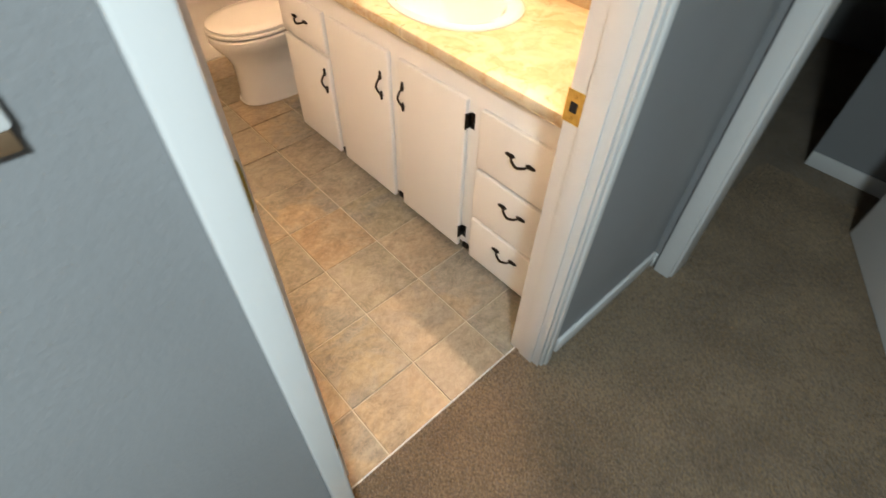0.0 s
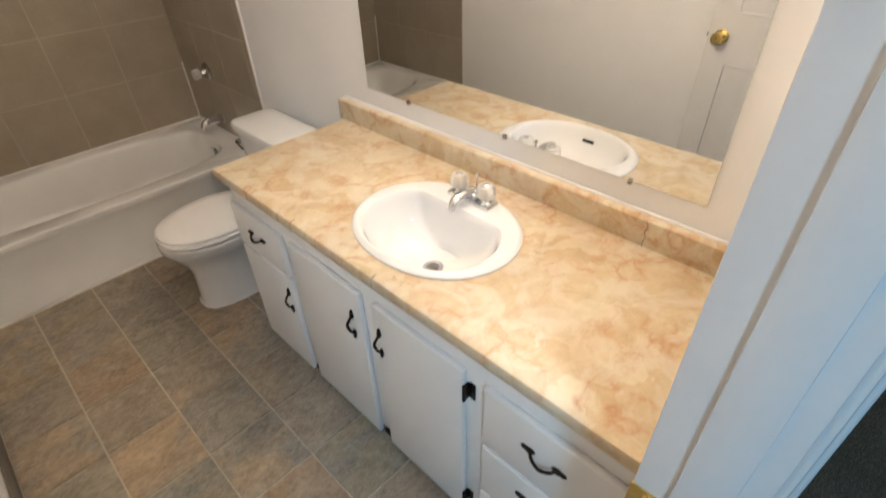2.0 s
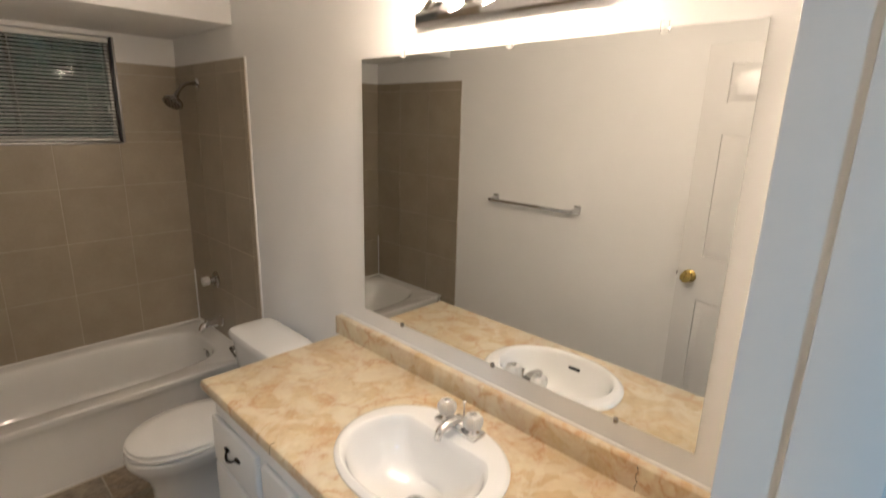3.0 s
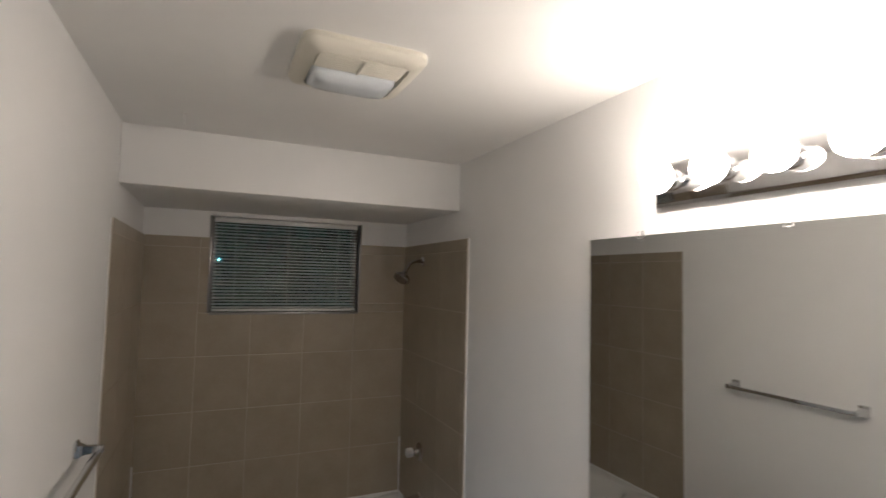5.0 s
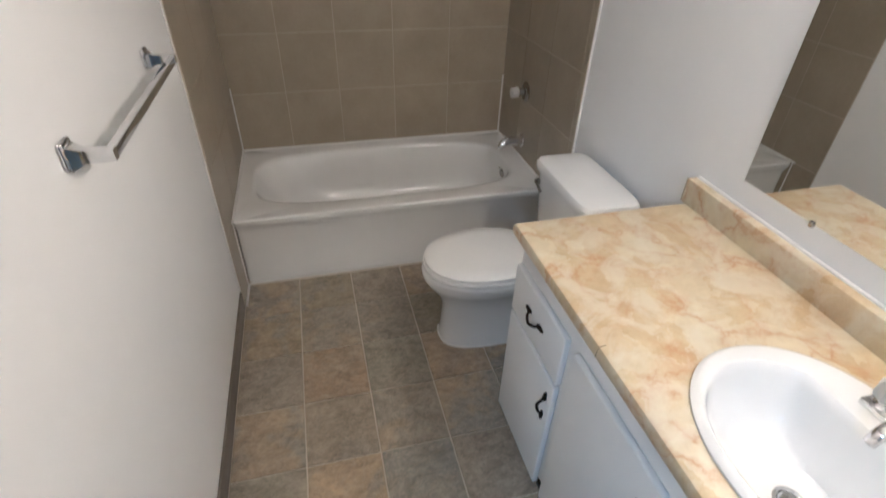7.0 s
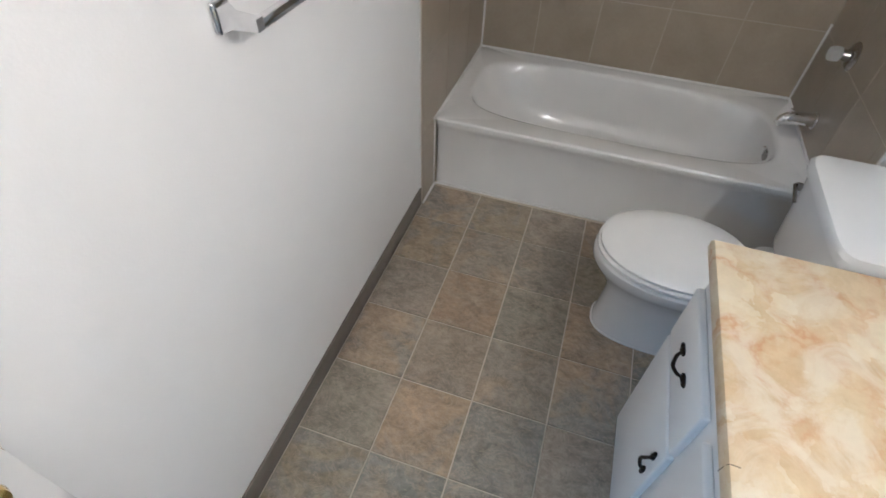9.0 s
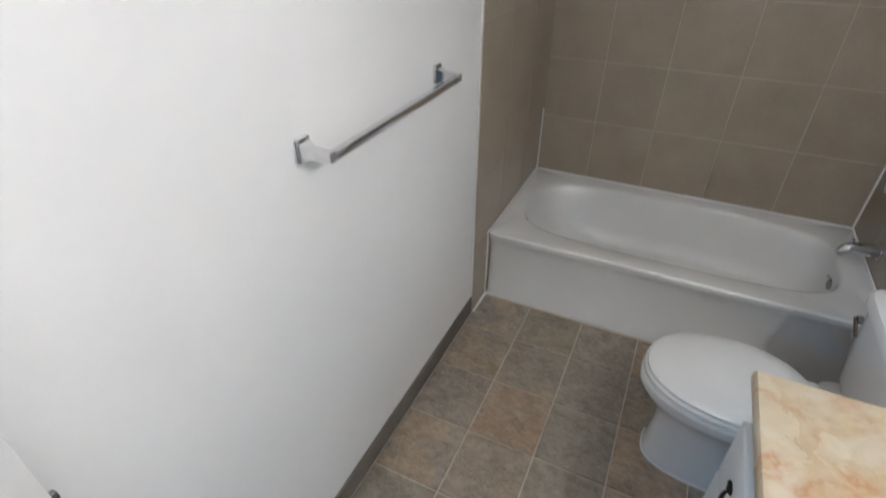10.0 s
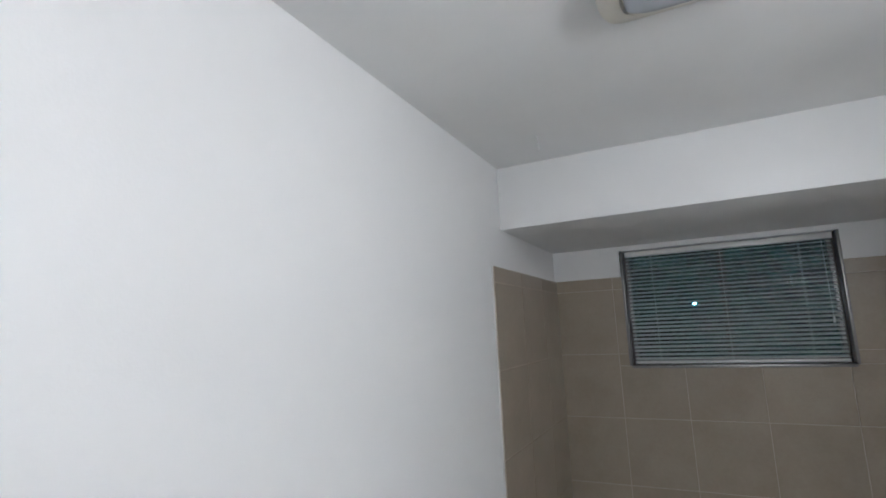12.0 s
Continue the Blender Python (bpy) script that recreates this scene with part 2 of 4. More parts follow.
# ---- mesh tools ----
def box(bm, x0, y0, z0, x1, y1, z1, bevel=0.0, seg=2):
    r = bmesh.ops.create_cube(bm, size=1.0)
    vs = r["verts"]
    for v in vs:
        v.co = Vector(((x0 + x1) / 2 + v.co.x * (x1 - x0), (y0 + y1) / 2 + v.co.y * (y1 - y0), (z0 + z1) / 2 + v.co.z * (z1 - z0)))
    if bevel > 0:
        es = list({e for v in vs for e in v.link_edges})
        bmesh.ops.bevel(bm, geom=es, offset=bevel, segments=seg, profile=0.5, affect="EDGES")
    return bm


def loft(bm, rings, cap0=True, cap1=True):
    """Skin a row of closed rings that all have the same number of points."""
    rows = [[bm.verts.new(p) for p in ring] for ring in rings]
    n = len(rows[0])
    for a, b in zip(rows, rows[1:]):
        for i in range(n):
            bm.faces.new((a[i], a[(i + 1) % n], b[(i + 1) % n], b[i]))
    if cap0:
        bm.faces.new(rows[0][::-1])
    if cap1:
        bm.faces.new(rows[-1])
    return bm


def oval(cx, cy, z, a, b, e=2.0, n=48, xmax=None, nose=0.0):
    """A ring on the level z: superellipse with half-axes a (x) and b (y); nose narrows it towards -x."""
    out = []
    for i in range(n):
        t = 2 * math.pi * i / n
        c, s = math.cos(t), math.sin(t)
        x = a * math.copysign(abs(c) ** (2 / e), c)
        y = b * math.copysign(abs(s) ** (2 / e), s) * (1 + nose * (x / a) * 0.5)
        if xmax is not None:
            x = min(x, xmax)
        out.append(Vector((cx + x, cy + y, z)))
    return out


def lathe(bm, profile, m=Matrix(), n=28):
    """Turn (radius, height) pairs about the z axis of m."""
    rings = [[m @ Vector((r * math.cos(2 * math.pi * i / n), r * math.sin(2 * math.pi * i / n), h)) for i in range(n)] for r, h in profile]
    return loft(bm, rings)


def tube(bm, pts, radii, n=12, flat=1.0):
    """A round bar along points; radii one or one a point."""
    pts = [Vector(p) for p in pts]
    rad = radii if isinstance(radii, (list, tuple)) else [radii] * len(pts)
    rings, up = [], Vector((0, 0, 1))
    for k, p in enumerate(pts):
        d = (pts[min(k + 1, len(pts) - 1)] - pts[max(k - 1, 0)]).normalized()
        side = d.cross(up)
        if side.length < 1e-3:
            side = Vector((1, 0, 0))
        side.normalize()
        top = side.cross(d)
        rings.append([p + rad[k] * (math.cos(2 * math.pi * i / n) * side + flat * math.sin(2 * math.pi * i / n) * top) for i in range(n)])
    return loft(bm, rings)


def bend(points, steps=6):
    """A smooth run of points through the given ones (Catmull-Rom)."""
    p = [Vector(q) for q in points]
    p = [2 * p[0] - p[1], *p, 2 * p[-1] - p[-2]]
    out = []
    for i in range(1, len(p) - 2):
        for k in range(steps):
            t = k / steps
            out.append(0.5 * (2 * p[i] + (p[i + 1] - p[i - 1]) * t + (2 * p[i - 1] - 5 * p[i] + 4 * p[i + 1] - p[i + 2]) * t * t + (3 * p[i] - p[i - 1] - 3 * p[i + 1] + p[i + 2]) * t ** 3))
    return out + [p[-2]]


def mesh_of(name, bm, material, smooth=True, origin=(0, 0, 0)):
    bmesh.ops.recalc_face_normals(bm, faces=bm.faces)
    me = bpy.data.meshes.new(name)
    bm.transform(Matrix.Translation(-Vector(origin)))
    bm.to_mesh(me)
    bm.free()
    me.materials.append(material)
    if smooth:
        for p in me.polygons:
            p.use_smooth = True
        me.set_sharp_from_angle(angle=radians(38))
    return me


def solid(name, bm, material, label="", category="", kind="", group="", origin=(0, 0, 0)):
    ob = new(name, mesh_of(name, bm, material, True, origin))
    ob.location = origin
    return tagged(ob, label, category, group, kind)


def thing(name, origin, label, category, group=""):
    ob = new(name)
    ob.location = origin
    ob.empty_display_size = 0.1
    return tagged(ob, label, category, group)


def part(name, bm, material, parent, label=""):
    """Links a mesh, given in world metres, as one part of a thing."""
    top = parent
    off = Vector((0, 0, 0))
    while top:
        off += top.location
        top = top.parent
    ob = new(name, mesh_of(name, bm, material, True, off))
    ob.parent = parent
    return tagged(ob, label)


def B(*a, **k):
    return box(bmesh.new(), *a, **k)


# ---- structure ----
def slab(name, x0, y0, z0, x1, y1, z1, mat, label, bevel=0.0):
    return solid(name, B(x0, y0, z0, x1, y1, z1, bevel=bevel), mat, label, kind="structure")


slab("floor", -0.12, VE, -0.1, W + 0.12, BACK + 0.12, -0.004, VGROUT, "joints of the slate-look vinyl floor in the bathroom")
slab("floor_hall", -1.6, -1.6, -0.1, 4.2, VE, 0.006, CARPET, "worn brown cut-pile carpet in the hall")
slab("wall_left", -0.12, DY1, 0, 0, BACK + 0.12, CEIL, WALL, "plain white painted bathroom wall")
slab("wall_right", W, DY1, 0, W + 0.12, BACK + 0.12, CEIL, WALL, "white painted wall behind vanity and mirror")
# back wall with the window opening
WX0, WX1, WZ0, WZ1 = 0.342, 1.203, 1.506, 2.060
bm = bmesh.new()
box(bm, 0, BACK, 0, W, BACK + 0.12, WZ0)
box(bm, 0, BACK, WZ1, W, BACK + 0.12, CEIL)
box(bm, 0, BACK, WZ0, WX0, BACK + 0.12, WZ1)
box(bm, WX1, BACK, WZ0, W, BACK + 0.12, WZ1)
solid("wall_back", bm, WALL, "white wall above the tub tiles with a small window", kind="structure")
# door wall: bathroom side white, hall side grey
bm = bmesh.new()
box(bm, 0, DY0 + 0.05, 0, JL - 0.02, DY1, CEIL)
box(bm, JR + 0.02, DY0 + 0.05, 0, W, DY1, CEIL)
box(bm, JL - 0.02, DY0 + 0.05, HEAD + 0.02, JR + 0.02, DY1, CEIL)
solid("wall_door", bm, WALL, "white inner face of the wall with the bathroom door", kind="structure")
bm = bmesh.new()
box(bm, -1.6, DY0, 0, JL - 0.02, DY0 + 0.05, CEIL)
box(bm, JR + 0.02, DY0, 0, HX + 0.1, DY0 + 0.05, CEIL)
box(bm, JL - 0.02, DY0, HEAD + 0.02, JR + 0.02, DY0 + 0.05, CEIL)
solid("wall_hall_north", bm, HALLP, "textured blue-grey painted hall wall beside the bathroom door", kind="structure")
D2A, D2B = 1.085, 0.285   # opening to the dark room
bm = bmesh.new()
box(bm, HX, D2A + 0.02, 0, HX + 0.1, DY0, CEIL)
box(bm, HX, -1.6, 0, HX + 0.1, D2B - 0.02, CEIL)
box(bm, HX, D2B - 0.02, HEAD + 0.02, HX + 0.1, D2A + 0.02, CEIL)
solid("wall_hall_east", bm, HALLP, "grey hall wall with the doorway to a dark room", kind="structure")
slab("wall_hall_west", -1.72, -1.6, 0, -1.6, DY0, CEIL, HALLP, "grey hall wall behind the camera")
slab("wall_hall_south", -1.6, -1.72, 0, HX, -1.6, CEIL, HALLP, "grey hall wall behind the camera")
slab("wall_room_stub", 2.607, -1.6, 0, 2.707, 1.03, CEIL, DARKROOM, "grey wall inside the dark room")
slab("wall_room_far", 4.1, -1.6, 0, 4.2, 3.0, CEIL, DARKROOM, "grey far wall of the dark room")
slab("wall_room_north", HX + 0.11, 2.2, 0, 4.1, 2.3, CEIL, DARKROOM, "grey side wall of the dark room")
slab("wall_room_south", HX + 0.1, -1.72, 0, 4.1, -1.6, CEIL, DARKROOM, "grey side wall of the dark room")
slab("floor_room", W + 0.12, VE + 0.001, -0.1, 4.2, 2.3, 0.006, CARPET, "brown carpet of the dark room")
slab("ceiling", -0.12, DY1, CEIL, W + 0.12, BACK + 0.12, CEIL + 0.1, CEILP, "white painted bathroom ceiling")
slab("ceiling_hall", -1.72, -1.72, CEIL, 4.2, DY1 - 0.002, CEIL + 0.1, CEILP, "white hall ceiling")
slab("ceiling_room", W + 0.121, DY1, CEIL, 4.2, 2.3, CEIL + 0.1, CEILP, "white ceiling of the dark room")
slab("soffit", 0, SOF_Y, SOF_Z, W, BACK, CEIL, WALL, "white painted soffit boxed above the bathtub", 0.003)
slab("baseboard", 0.0, DY1 + 0.01, 0, 0.008, TILE_Y - 0.002, 0.09, BASEB, "taupe vinyl base along the white wall", 0.002)
slab("baseboard_hall", JR + 0.085, DY0 - 0.012, 0.006, HX, DY0, 0.075, TRIM, "white painted hall baseboard", 0.003)
slab("baseboard_return", HX - 0.012, D2A + 0.08, 0.006, HX, DY0 - 0.012, 0.075, TRIM, "short white baseboard return in the hall corner", 0.003)
slab("baseboard_hall_left", -1.6, DY0 - 0.012, 0.006, JL - 0.085, DY0, 0.075, TRIM, "white painted hall baseboard", 0.003)
slab("baseboard_room", 2.595, -1.6, 0.006, 2.607, 1.03, 0.08, TRIM, "white baseboard in the dark room", 0.003)
slab("carpet_edge", JL, VE - 0.003, 0.0, JR, VE + 0.002, 0.009, CAULK, "thin pale strip where carpet meets vinyl", 0.001)


def casing(x, side, y, depth, z0, z1, w=0.036):
    """A profiled door casing standing on the wall plane y, thicker at its outer edge; side +1 runs to +x."""
    bm = bmesh.new()
    a, b = sorted((x, x + side * w))
    box(bm, a, y - 0.010, z0, b, y, z1, bevel=0.003)
    o0, o1 = sorted((x + side * w * 0.3, x + side * w))
    box(bm, o0, y - depth, z0, o1, y - 0.009, z1, bevel=0.006, seg=3)
    return bm


# bathroom door frame
frame_1 = tagged(new("door_frame"), "white painted door frame between hall and bathroom", "door frame", kind="structure")
part("jamb", B(JL - 0.02, DY0 - 0.002, 0, JL, DY1 + 0.002, HEAD, bevel=0.002), TRIM, frame_1)
part("jamb", B(JR, DY0 - 0.002, 0, JR + 0.02, DY1 + 0.002, HEAD, bevel=0.002), TRIM, frame_1)
part("head_jamb", B(JL - 0.02, DY0 - 0.002, HEAD, JR + 0.02, DY1 + 0.002, HEAD + 0.02, bevel=0.002), TRIM, frame_1)
part("door_stop", B(JR - 0.007, DY0 + 0.022, 0, JR, DY1 - 0.04, HEAD, bevel=0.002), TRIM, frame_1)
part("door_stop", B(JL, DY0 + 0.022, 0, JL + 0.007, DY1 - 0.04, HEAD, bevel=0.002), TRIM, frame_1)
part("casing", B(JL - 0.044, DY0 - 0.017, 0.006, JL - 0.001, DY0 - 0.002, HEAD + 0.07, bevel=0.005, seg=3), TRIM, frame_1)
part("casing", casing(JR + 0.008, 1, DY0 - 0.002, 0.018, 0.006, HEAD + 0.07), TRIM, frame_1)
bm = bmesh.new()
box(bm, JL - 0.008, DY0 - 0.018, HEAD + 0.008, JR + 0.008, DY0 - 0.002, HEAD + 0.07, bevel=0.004)
part("head_casing", bm, TRIM, frame_1)
# strike plate with its hole
bm = bmesh.new()
SZ = 0.932
for a, b, c, d in ((DY1 - 0.038, SZ - 0.036, DY1 + 0.004, SZ - 0.012), (DY1 - 0.038, SZ + 0.012, DY1 + 0.004, SZ + 0.036), (DY1 - 0.038, SZ - 0.012, DY1 - 0.026, SZ + 0.012), (DY1 - 0.008, SZ - 0.012, DY1 + 0.004, SZ + 0.012)):
    box(bm, JR - 0.0025, a, b, JR + 0.0005, c, d)
strike = part("strike_plate", bm, BRASS, frame_1, "polished brass strike plate")
part("latch_hole", B(JR - 0.0012, DY1 - 0.026, SZ - 0.012, JR + 0.0004, DY1 - 0.008, SZ + 0.012), BLACK, strike)
for dz in (-0.024, 0.024):
    bm = bmesh.new()
    lathe(bm, [(0.0035, 0), (0.0035, 0.001), (0.002, 0.0016)], Matrix.Translation((JR - 0.0025, DY1 - 0.017, SZ + dz)) @ pose(0, 0, 0, 0, -90, 0), 12)
    part("screw", bm, BRASS, strike)
part("hinge_leaf", B(JL - 0.001, DY1 - 0.034, 1.048, JL + 0.0015, DY1 - 0.002, 1.136), BRUSHED, frame_1, "dark bare hinge leaf in the jamb")


def six_panel_door(name, label, hinge, angle, w, knob_z, mat=DOORP):
    """A six-panel door. Local x runs along the door from its hinge, local y is its thickness, turned by angle about z."""
    h, t = 2.02, 0.035
    door = thing(name, hinge, label, "door")
    door.rotation_euler = (0, 0, radians(angle))
    tagged(door, kind="structure")

    def sub(nm, bm, m, parent=None, lab=""):
        ob = new(nm, mesh_of(nm, bm, m))
        ob.parent = parent or door
        return tagged(ob, lab)

    st, mid = 0.105, 0.09
    pw = (w - 2 * st - mid) / 2
    rows = ((0.22, 0.835), (1.055, 1.63), (1.765, 1.935))
    bm = bmesh.new()
    box(bm, 0, 0.009, 0, w, t - 0.009, h)
    for y0, y1 in ((0.0, 0.010), (t - 0.010, t)):
        box(bm, 0, y0, 0, st, y1, h)
        box(bm, w - st, y0, 0, w, y1, h)
        box(bm, st + pw, y0, 0, st + pw + mid, y1, h)
        zs = [0.0, *[z for r in rows for z in r], h]
        for k in range(0, len(zs), 2):
            for x0 in (st, st + pw + mid):
                box(bm, x0, y0, zs[k], x0 + pw, y1, zs[k + 1])
    sub("slab", bm, mat)
    for z0, z1 in rows:
        for x0 in (st, st + pw + mid):
            for y0, y1 in ((0.0095, 0.001), (t - 0.0095, t - 0.001)):
                bm = bmesh.new()
                loft(bm, [[Vector((x, y, z)) for x, z in ((x0 + i, z0 + i), (x0 + pw - i, z0 + i), (x0 + pw - i, z1 - i), (x0 + i, z1 - i))] for y, i in ((y0, 0.006), (y0 + (y1 - y0) * 0.25, 0.010), (y1, 0.034), (y1, 0.037))])
                sub("panel", bm, mat)
    for side, s in ((0.0, -1), (t, 1)):
        m = Matrix.Translation((w - 0.06, side, knob_z)) @ pose(0, 0, 0, -90 * s, 0, 0)
        bm = bmesh.new()
        lathe(bm, [(0.033, 0.0), (0.033, 0.003), (0.028, 0.008), (0.015, 0.012), (0.012, 0.026), (0.018, 0.032), (0.0255, 0.04), (0.0265, 0.05), (0.023, 0.058), (0.012, 0.061), (0.004, 0.0605)], m, 32)
        if s < 0:
            knob = sub("door_knob", bm, BRASS, None, "polished brass knob with round rose")
            bm = bmesh.new()
            lathe(bm, [(0.003, 0.0605), (0.003, 0.0622)], m, 10)
            sub("lock_pin", bm, DARKM, knob)
    sub("latch_plate", B(w - 0.0005, 0.006, knob_z - 0.028, w + 0.0015, t - 0.006, knob_z + 0.028), BRASS, None, "brass latch plate on the door edge")
    bm = bmesh.new()
    box(bm, w, 0.012, knob_z - 0.008, w + 0.011, t - 0.012, knob_z + 0.008, bevel=0.003)
    sub("latch_bolt", bm, BRUSHED)
    for z in (0.25, 1.068, 1.78):
        bm = bmesh.new()
        loft(bm, [[Vector((x, 0.019 + p.x, z + p.y)) for p in oval(0, 0, 0, 0.0155, 0.044, 6, 32)] for x in (0.0005, -0.0018)])
        hin = sub("hinge", bm, BRASS, None, "brass butt hinge with rounded leaf")
        bm = bmesh.new()
        for k in range(5):
            lathe(bm, [(0.0065, z - 0.045 + k * 0.018), (0.0065, z - 0.028 + k * 0.018)], Matrix.Translation((-0.004, t + 0.004, 0)), 12)
        sub("knuckle", bm, BRASS, hin)
    return door


# door open against the left wall; its hall face looks to +x
DOOR_TURN = 94.0
six_panel_door("door_1", "white six-panel bathroom door standing open along the wall", (JL + 0.046, DY1 + 0.014, 0.012), DOOR_TURN, 0.738, 0.948)
# doorway to the dark room
frame_2 = tagged(new("door_frame_room"), "white painted frame of the doorway to a dark room", "door frame", kind="structure")
for y0, y1, s in ((D2A, D2A + 0.02, 1), (D2B - 0.02, D2B, -1)):
    part("jamb", B(HX - 0.002, y0, 0, HX + 0.102, y1, HEAD, bevel=0.002), TRIM, frame_2)
    a, b = (y0 + 0.008, y0 + 0.07) if s > 0 else (y1 - 0.07, y1 - 0.008)
    part("casing", B(HX - 0.018, a, 0.006, HX - 0.002, b, HEAD + 0.06, bevel=0.004), TRIM, frame_2)
part("head_jamb", B(HX - 0.002, D2B - 0.02, HEAD, HX + 0.102, D2A + 0.02, HEAD + 0.02, bevel=0.002), TRIM, frame_2)
part("head_casing", B(HX - 0.018, D2B - 0.008, HEAD + 0.008, HX - 0.002, D2A + 0.008, HEAD + 0.06, bevel=0.004), TRIM, frame_2)
six_panel_door("door_2", "white six-panel door standing half open into a dark room", (HX + 0.114, D2B + 0.014, 0.012), 29.0, 0.78, 0.93)

# switch plate on the hall wall
SX0, SWZ = -0.108, 1.306
sw = thing("switch_plate", (SX0 + 0.038, DY0, SWZ), "white plastic switch plate with a brown shadow strip below it", "switch")
part("plate", B(SX0, DY0 - 0.012, SWZ, SX0 + 0.077, DY0 - 0.0005, SWZ + 0.12, bevel=0.004), TRIM, sw)
part("rocker", B(SX0 + 0.023, DY0 - 0.017, SWZ + 0.028, SX0 + 0.054, DY0 - 0.011, SWZ + 0.092, bevel=0.003), TRIM, sw)
# the plate's shadow on the wall, built as a thin brown strip
part("plate_shadow", B(SX0 + 0.003, DY0 - 0.011, SWZ - 0.014, SX0 + 0.074, DY0 - 0.0005, SWZ + 0.0005, bevel=0.001), paint("brown_shadow", (0.16, 0.09, 0.05), 0.5), sw, "brown strip standing in for the shadow under the plate")

# ---- window, blind and night ----
win = tagged(new("window_1"), "small aluminium window at night behind a blind", "window", kind="structure")
YG = BACK + 0.075
for a in ((WX0, WZ0, WX1, WZ0 + 0.025), (WX0, WZ1 - 0.025, WX1, WZ1), (WX0, WZ0 + 0.025, WX0 + 0.025, WZ1 - 0.025), (WX1 - 0.025, WZ0 + 0.025, WX1, WZ1 - 0.025), (0.755, WZ0 + 0.025, 0.785, WZ1 - 0.025)):
    part("window_frame", B(a[0], YG - 0.02, a[1], a[2], YG + 0.02, a[3], bevel=0.003), ALU if a[0] != 0.755 else EDGE, win)
for a, b in ((WX0 + 0.025, 0.755), (0.785, WX1 - 0.025)):
    pane = part("pane", B(a, YG - 0.002, WZ0 + 0.025, b, YG + 0.002, WZ1 - 0.025), GLASS, win)
    pane.visible_shadow = False
part("window_sill", B(WX0, BACK - 0.012, WZ0 - 0.012, WX1, YG - 0.02, WZ0 + 0.002, bevel=0.003), ALU, win, "dented metal sill strip")
for x0, x1 in ((WX0 - 0.010, WX0 + 0.002), (WX1 - 0.002, WX1 + 0.010)):
    part("edge_trim", B(x0, BACK - 0.012, WZ0, x1, BACK + 0.05, WZ1, bevel=0.002), ALU, win)
slab("backdrop_night", -30, 45.0, -10, 32, 45.2, 30, NIGHT, "dark garden at night")
# glowing body added in place of a phone light's reflection in the pane
glint = bmesh.new()
lathe(glint, [(0.005, -0.1), (0.11, -0.06), (0.15, 0), (0.11, 0.06), (0.005, 0.1)], Matrix.Translation((0.62, 44.92, 2.9)), 16)
solid("pane_reflection", glint, GLINTM, "small cyan glow standing in for a phone light reflected in the pane", "lamp")

blind = thing("window_blind", (0.77, BACK + 0.02, WZ1), "grey-white metal mini blind lowered and tilted half open", "blind")
YB = BACK + 0.036
part("headrail", B(WX0 + 0.012, YB - 0.014, WZ1 - 0.03, WX1 - 0.008, YB + 0.014, WZ1 - 0.004, bevel=0.002), SLAT, blind)
part("bottom_rail", B(WX0 + 0.014, YB - 0.011, WZ0 + 0.006, WX1 - 0.012, YB + 0.011, WZ0 + 0.019, bevel=0.003), SLAT, blind)
n_slat = 27
z_top, z_bot = WZ1 - 0.042, WZ0 + 0.03
bm = bmesh.new()
sw2, tilt = 0.0125, radians(19)
rows = []
for k in range(5):
    u = (k / 4 - 0.5) * 2
    rows.append((u * sw2 * math.cos(tilt) - 0.0, u * sw2 * math.sin(tilt) + 0.0018 * (1 - u * u)))
L = (WX1 - WX0 - 0.03) / 2
loft(bm, [[Vector((x, y, z)) for y, z in rows] + [Vector((x, y, z - 0.0005)) for y, z in rows[::-1]] for x in (-L, L)])
slat_mesh = mesh_of("slat", bm, SLAT)
rnd = random.Random(4)
for k in range(n_slat):
    s = new("slat", slat_mesh)
    s.parent = blind
    s.location = ((WX0 + WX1) / 2 - 0.77, YB - BACK - 0.02, z_top + (z_bot - z_top) * k / (n_slat - 1) - WZ1)
    s.rotation_euler = (radians(rnd.uniform(-3, 3)), radians(rnd.uniform(-0.12, 0.12)), 0)
for x in (WX0 + 0.13, 0.77, WX1 - 0.13):
    for dy in (-0.013, 0.013):
        bm = bmesh.new()
        tube(bm, [(x, YB + dy, WZ0 + 0.012), (x, YB + dy, WZ1 - 0.02)], 0.0007, 5)
        part("ladder_cord", bm, SLAT, blind)
bm = bmesh.new()
tube(bm, [(WX0 + 0.05, YB - 0.02, WZ1 - 0.03), (WX0 + 0.05, YB - 0.022, WZ1 - 0.34)], 0.003, 6)
part("tilt_wand", bm, ACRYL, blind)
bm = bmesh.new()
tube(bm, [(WX1 - 0.05, YB - 0.02, WZ1 - 0.03), (WX1 - 0.048, YB - 0.022, WZ1 - 0.36)], 0.0012, 5)
lathe(bm, [(0.002, 0), (0.005, -0.006), (0.006, -0.025), (0.002, -0.028)], Matrix.Translation((WX1 - 0.048, YB - 0.022, WZ1 - 0.36)), 10)
part("pull_cord", bm, SLAT, blind)

